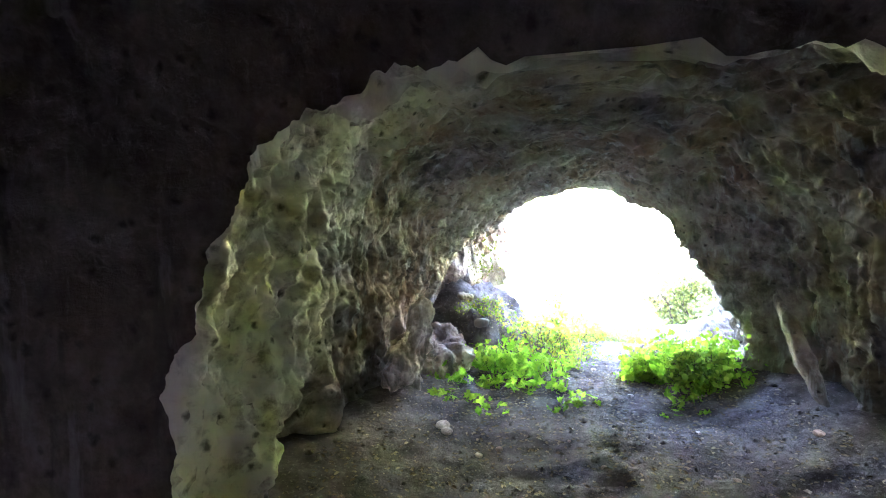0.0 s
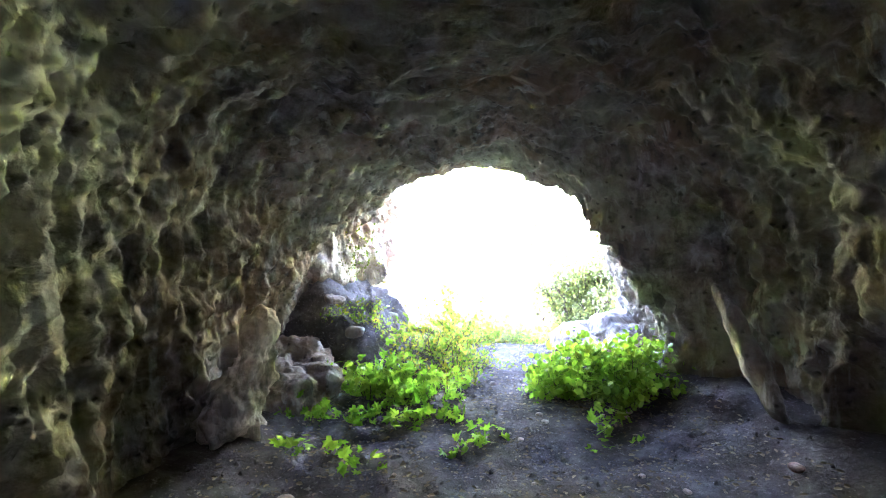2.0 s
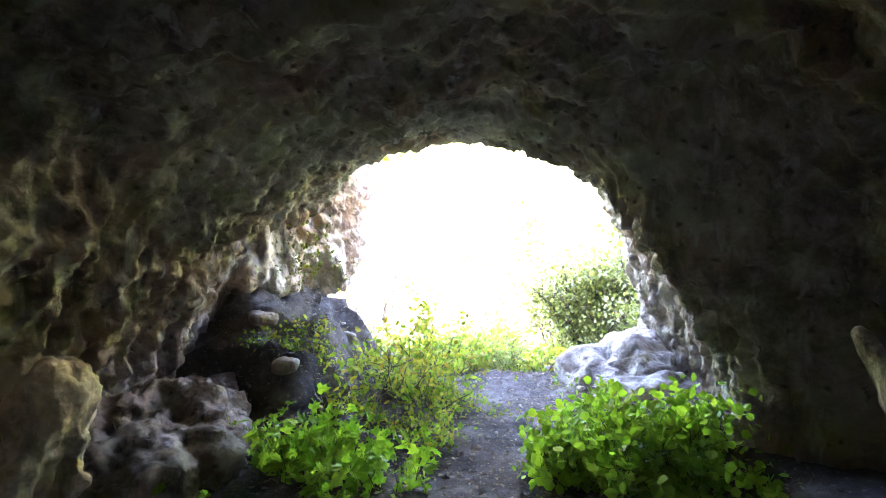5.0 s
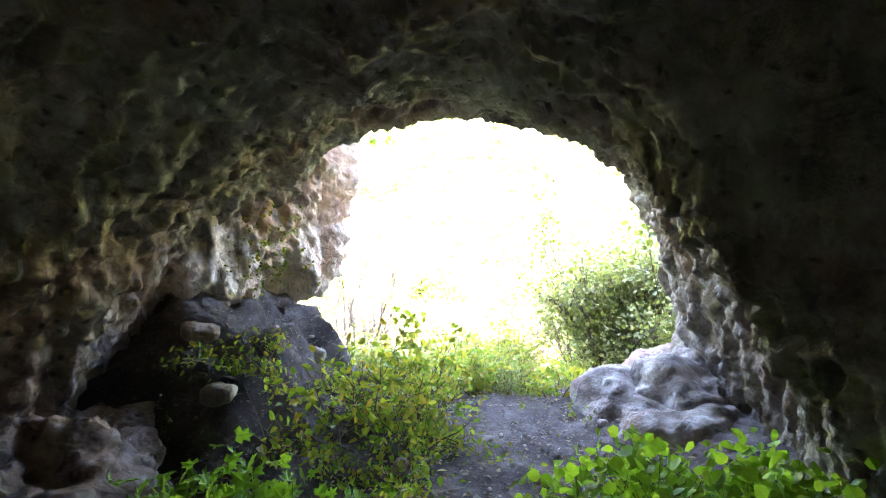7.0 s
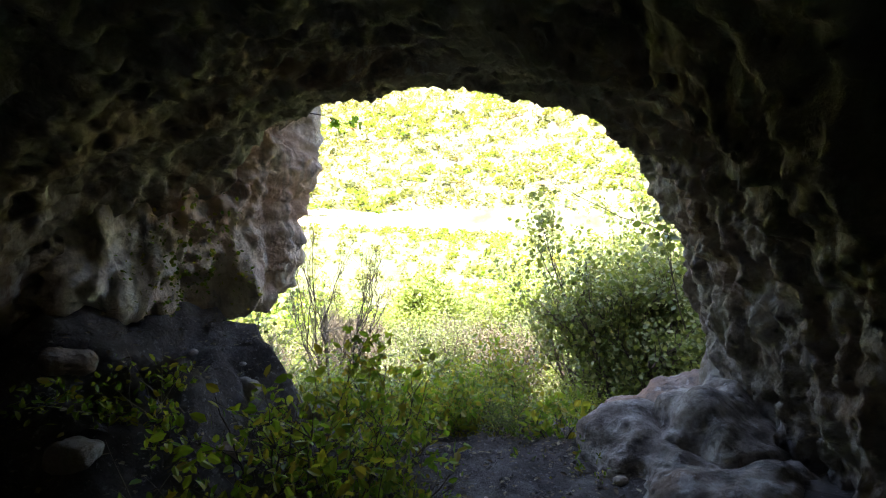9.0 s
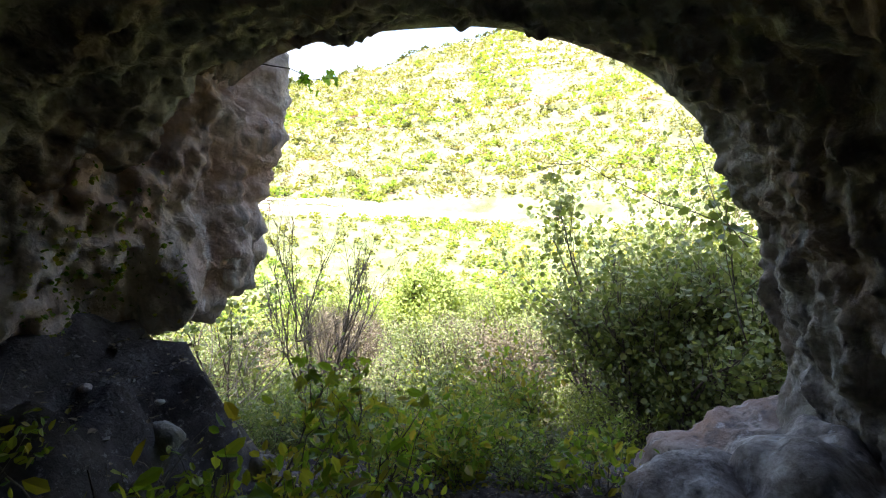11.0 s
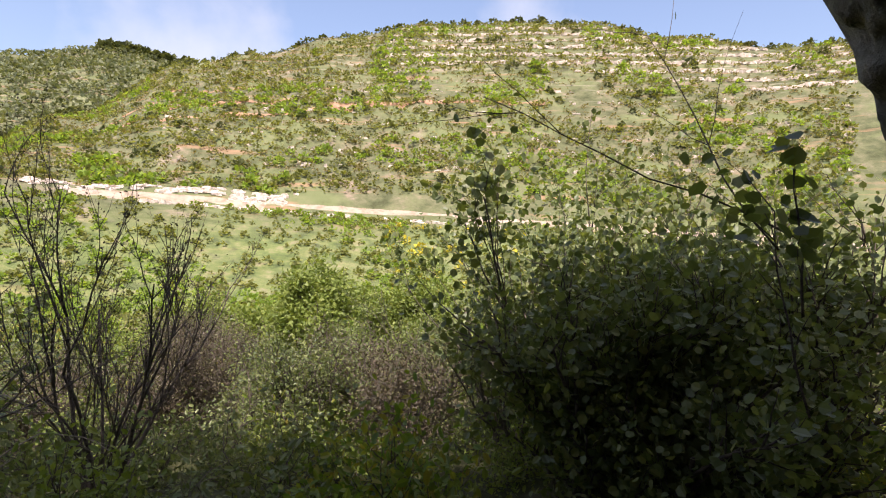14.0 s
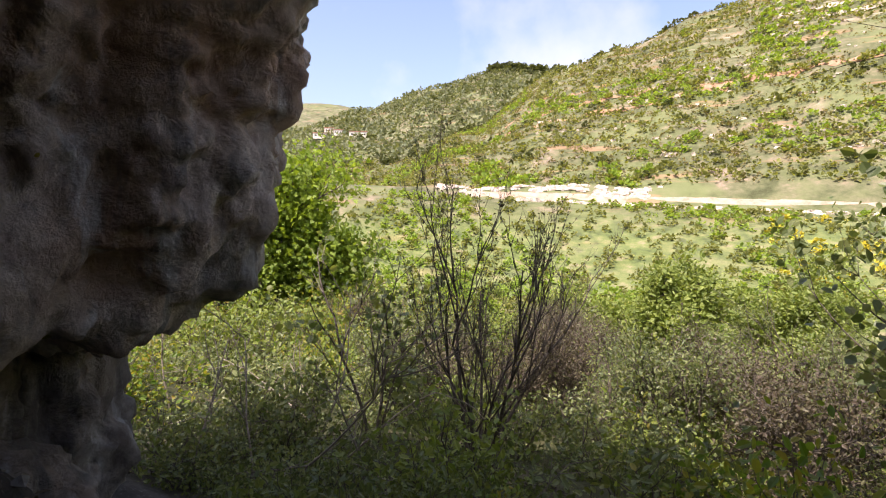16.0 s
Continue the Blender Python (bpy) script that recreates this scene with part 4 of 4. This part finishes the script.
SCRUB_BRIGHT = mat("scrub_bright", leaf_nodes([(0.14, 0.21, 0.04), (0.19, 0.28, 0.05), (0.27, 0.35, 0.075)], 0.5), 0.7, 0.2)
scrub("hill_scrub", 1500, 218, 420, 3.6, SCRUB_BRIGHT, 22, 808, "vivid spring-green bushes on the hillside", 0.08)
scrub("hill_scrub", 1300, 70, 200, 2.3, SCRUB_BRIGHT, 22, 810, "fresh green bushes on the valley floor", -0.1)
YELLOW = mat("yellow_broom", leaf_nodes([(0.45, 0.36, 0.03), (0.5, 0.42, 0.05), (0.3, 0.3, 0.04)], 0.2), 0.7, 0.2)
scrub("broom", 90, 120, 190, 2.2, YELLOW, 24, 807, "bushes in yellow flower on the valley side", 0, 2, 26)


def ledges(count, seed, r0, r1, a0, a1, size, label, low=0.0):
    """Broken pale limestone blocks in rows along the hill."""
    rng = np.random.default_rng(seed)
    verts, faces = [], []
    box = [(-1, -1, -1), (1, -1, -1), (1, 1, -1), (-1, 1, -1), (-0.8, -0.8, 1), (0.8, -0.8, 1), (0.8, 0.8, 1), (-0.8, 0.8, 1)]
    quads = [(0, 3, 2, 1), (4, 5, 6, 7), (0, 1, 5, 4), (1, 2, 6, 5), (2, 3, 7, 6), (3, 0, 4, 7)]
    made = 0
    while made < count:
        x, y, r, az = hill_point(rng, r0, r1, a0, a1)
        z = ground_height(x, y)
        if low and (z * 0.11) % 1.0 > 0.28:
            continue
        if not low and noise.noise(Vector((az * 0.6, r * 0.25, 2.0))) < -0.05:
            continue
        made += 1
        s = size * rng.uniform(0.4, 1.4)
        sx, sy, sz, t = s * rng.uniform(0.8, 2.6), s, s * rng.uniform(0.4, 0.8), math.radians(-az) + rng.normal(0, 0.3)
        base = len(verts)
        for bx, by, bz in box:
            bx, by, bz = bx * sx * rng.uniform(0.4, 1.15), by * sy * rng.uniform(0.4, 1.15), bz * sz * rng.uniform(0.3, 1.5)
            verts.append((x + bx * math.cos(t) - by * math.sin(t), y + bx * math.sin(t) + by * math.cos(t), z + bz + sz * 0.3))
        faces += [tuple(base + q for q in f) for f in quads]
    return tagged(mesh_object("limestone_ledges", verts, faces, LEDGE, smooth=False), label, "rocks", kind="stuff")


LEDGE = mat("sunlit_limestone", two_tone((0.30, 0.25, 0.20), (0.52, 0.46, 0.39), 0.6, 0.1))
ledges(2300, 820, 345, 422, 2, 46, 1.15, "broken pale limestone ledges on the upper hill", 1.0)
ledges(420, 821, 240, 330, -20, 46, 0.8, "pale limestone outcrops on the hillside", 1.0)
CHALK = mat("fresh_cut_limestone", two_tone((0.34, 0.275, 0.22), (0.58, 0.52, 0.46), 0.5, 0.1))
spoil = ledges(620, 822, 209, 218, -30, -7, 0.62, "white spoil of cut limestone above the track")
spoil.data.materials[0] = CHALK
bank = ledges(420, 823, 197, 204, -22, 46, 0.8, "pale stones on the bank below the track")


def house(x, y, w, d, h, turn, seed):
    root = new("house")
    root.location = (x, y, ground_height(x, y) - 0.5)
    root.rotation_euler = (0, 0, turn)

    def slab(name, cx, cy, cz, sx, sy, sz, material, parent):
        bm = bmesh.new()
        bmesh.ops.create_cube(bm, size=1.0)
        bmesh.ops.scale(bm, vec=(sx, sy, sz), verts=bm.verts)
        bmesh.ops.translate(bm, vec=(cx, cy, cz), verts=bm.verts)
        me = bpy.data.meshes.new(name)
        bm.to_mesh(me)
        bm.free()
        me.materials.append(material)
        ob = new(name, me)
        ob.parent = parent
        return ob
    wall = slab("wall", 0, 0, h / 2, w, d, h, PLASTER, root)
    slab("roof", 0, 0, h + 0.25, w + 1.0, d + 1.0, 0.5, TILE, root)
    for i in range(4):
        slab("window", -w * 0.36 + i * w * 0.24, -d / 2 - 0.04, h * 0.6, w * 0.1, 0.12, h * 0.28, DARK_PANE, wall)
    return tagged(root, "small pale house with a red roof on the far hillside", "house", "far houses")


PLASTER = mat("pale_plaster", two_tone((0.55, 0.5, 0.44), (0.7, 0.66, 0.6), 0.8, 0.02))
TILE = mat("red_roof", two_tone((0.30, 0.12, 0.08), (0.42, 0.20, 0.14), 1.5, 0.02))
DARK_PANE = mat("dark_pane", two_tone((0.03, 0.03, 0.035), (0.06, 0.06, 0.065), 2, 0.0), 0.2, 0.5)
for i, (az, r, w) in enumerate([(-42.3, 640, 22), (-41.4, 655, 16), (-40.6, 620, 12), (-38.6, 560, 18)]):
    a = radians(az)
    house(0.5 + r * math.sin(a), 8 + r * math.cos(a), w, 9, 6.5, -a, i)
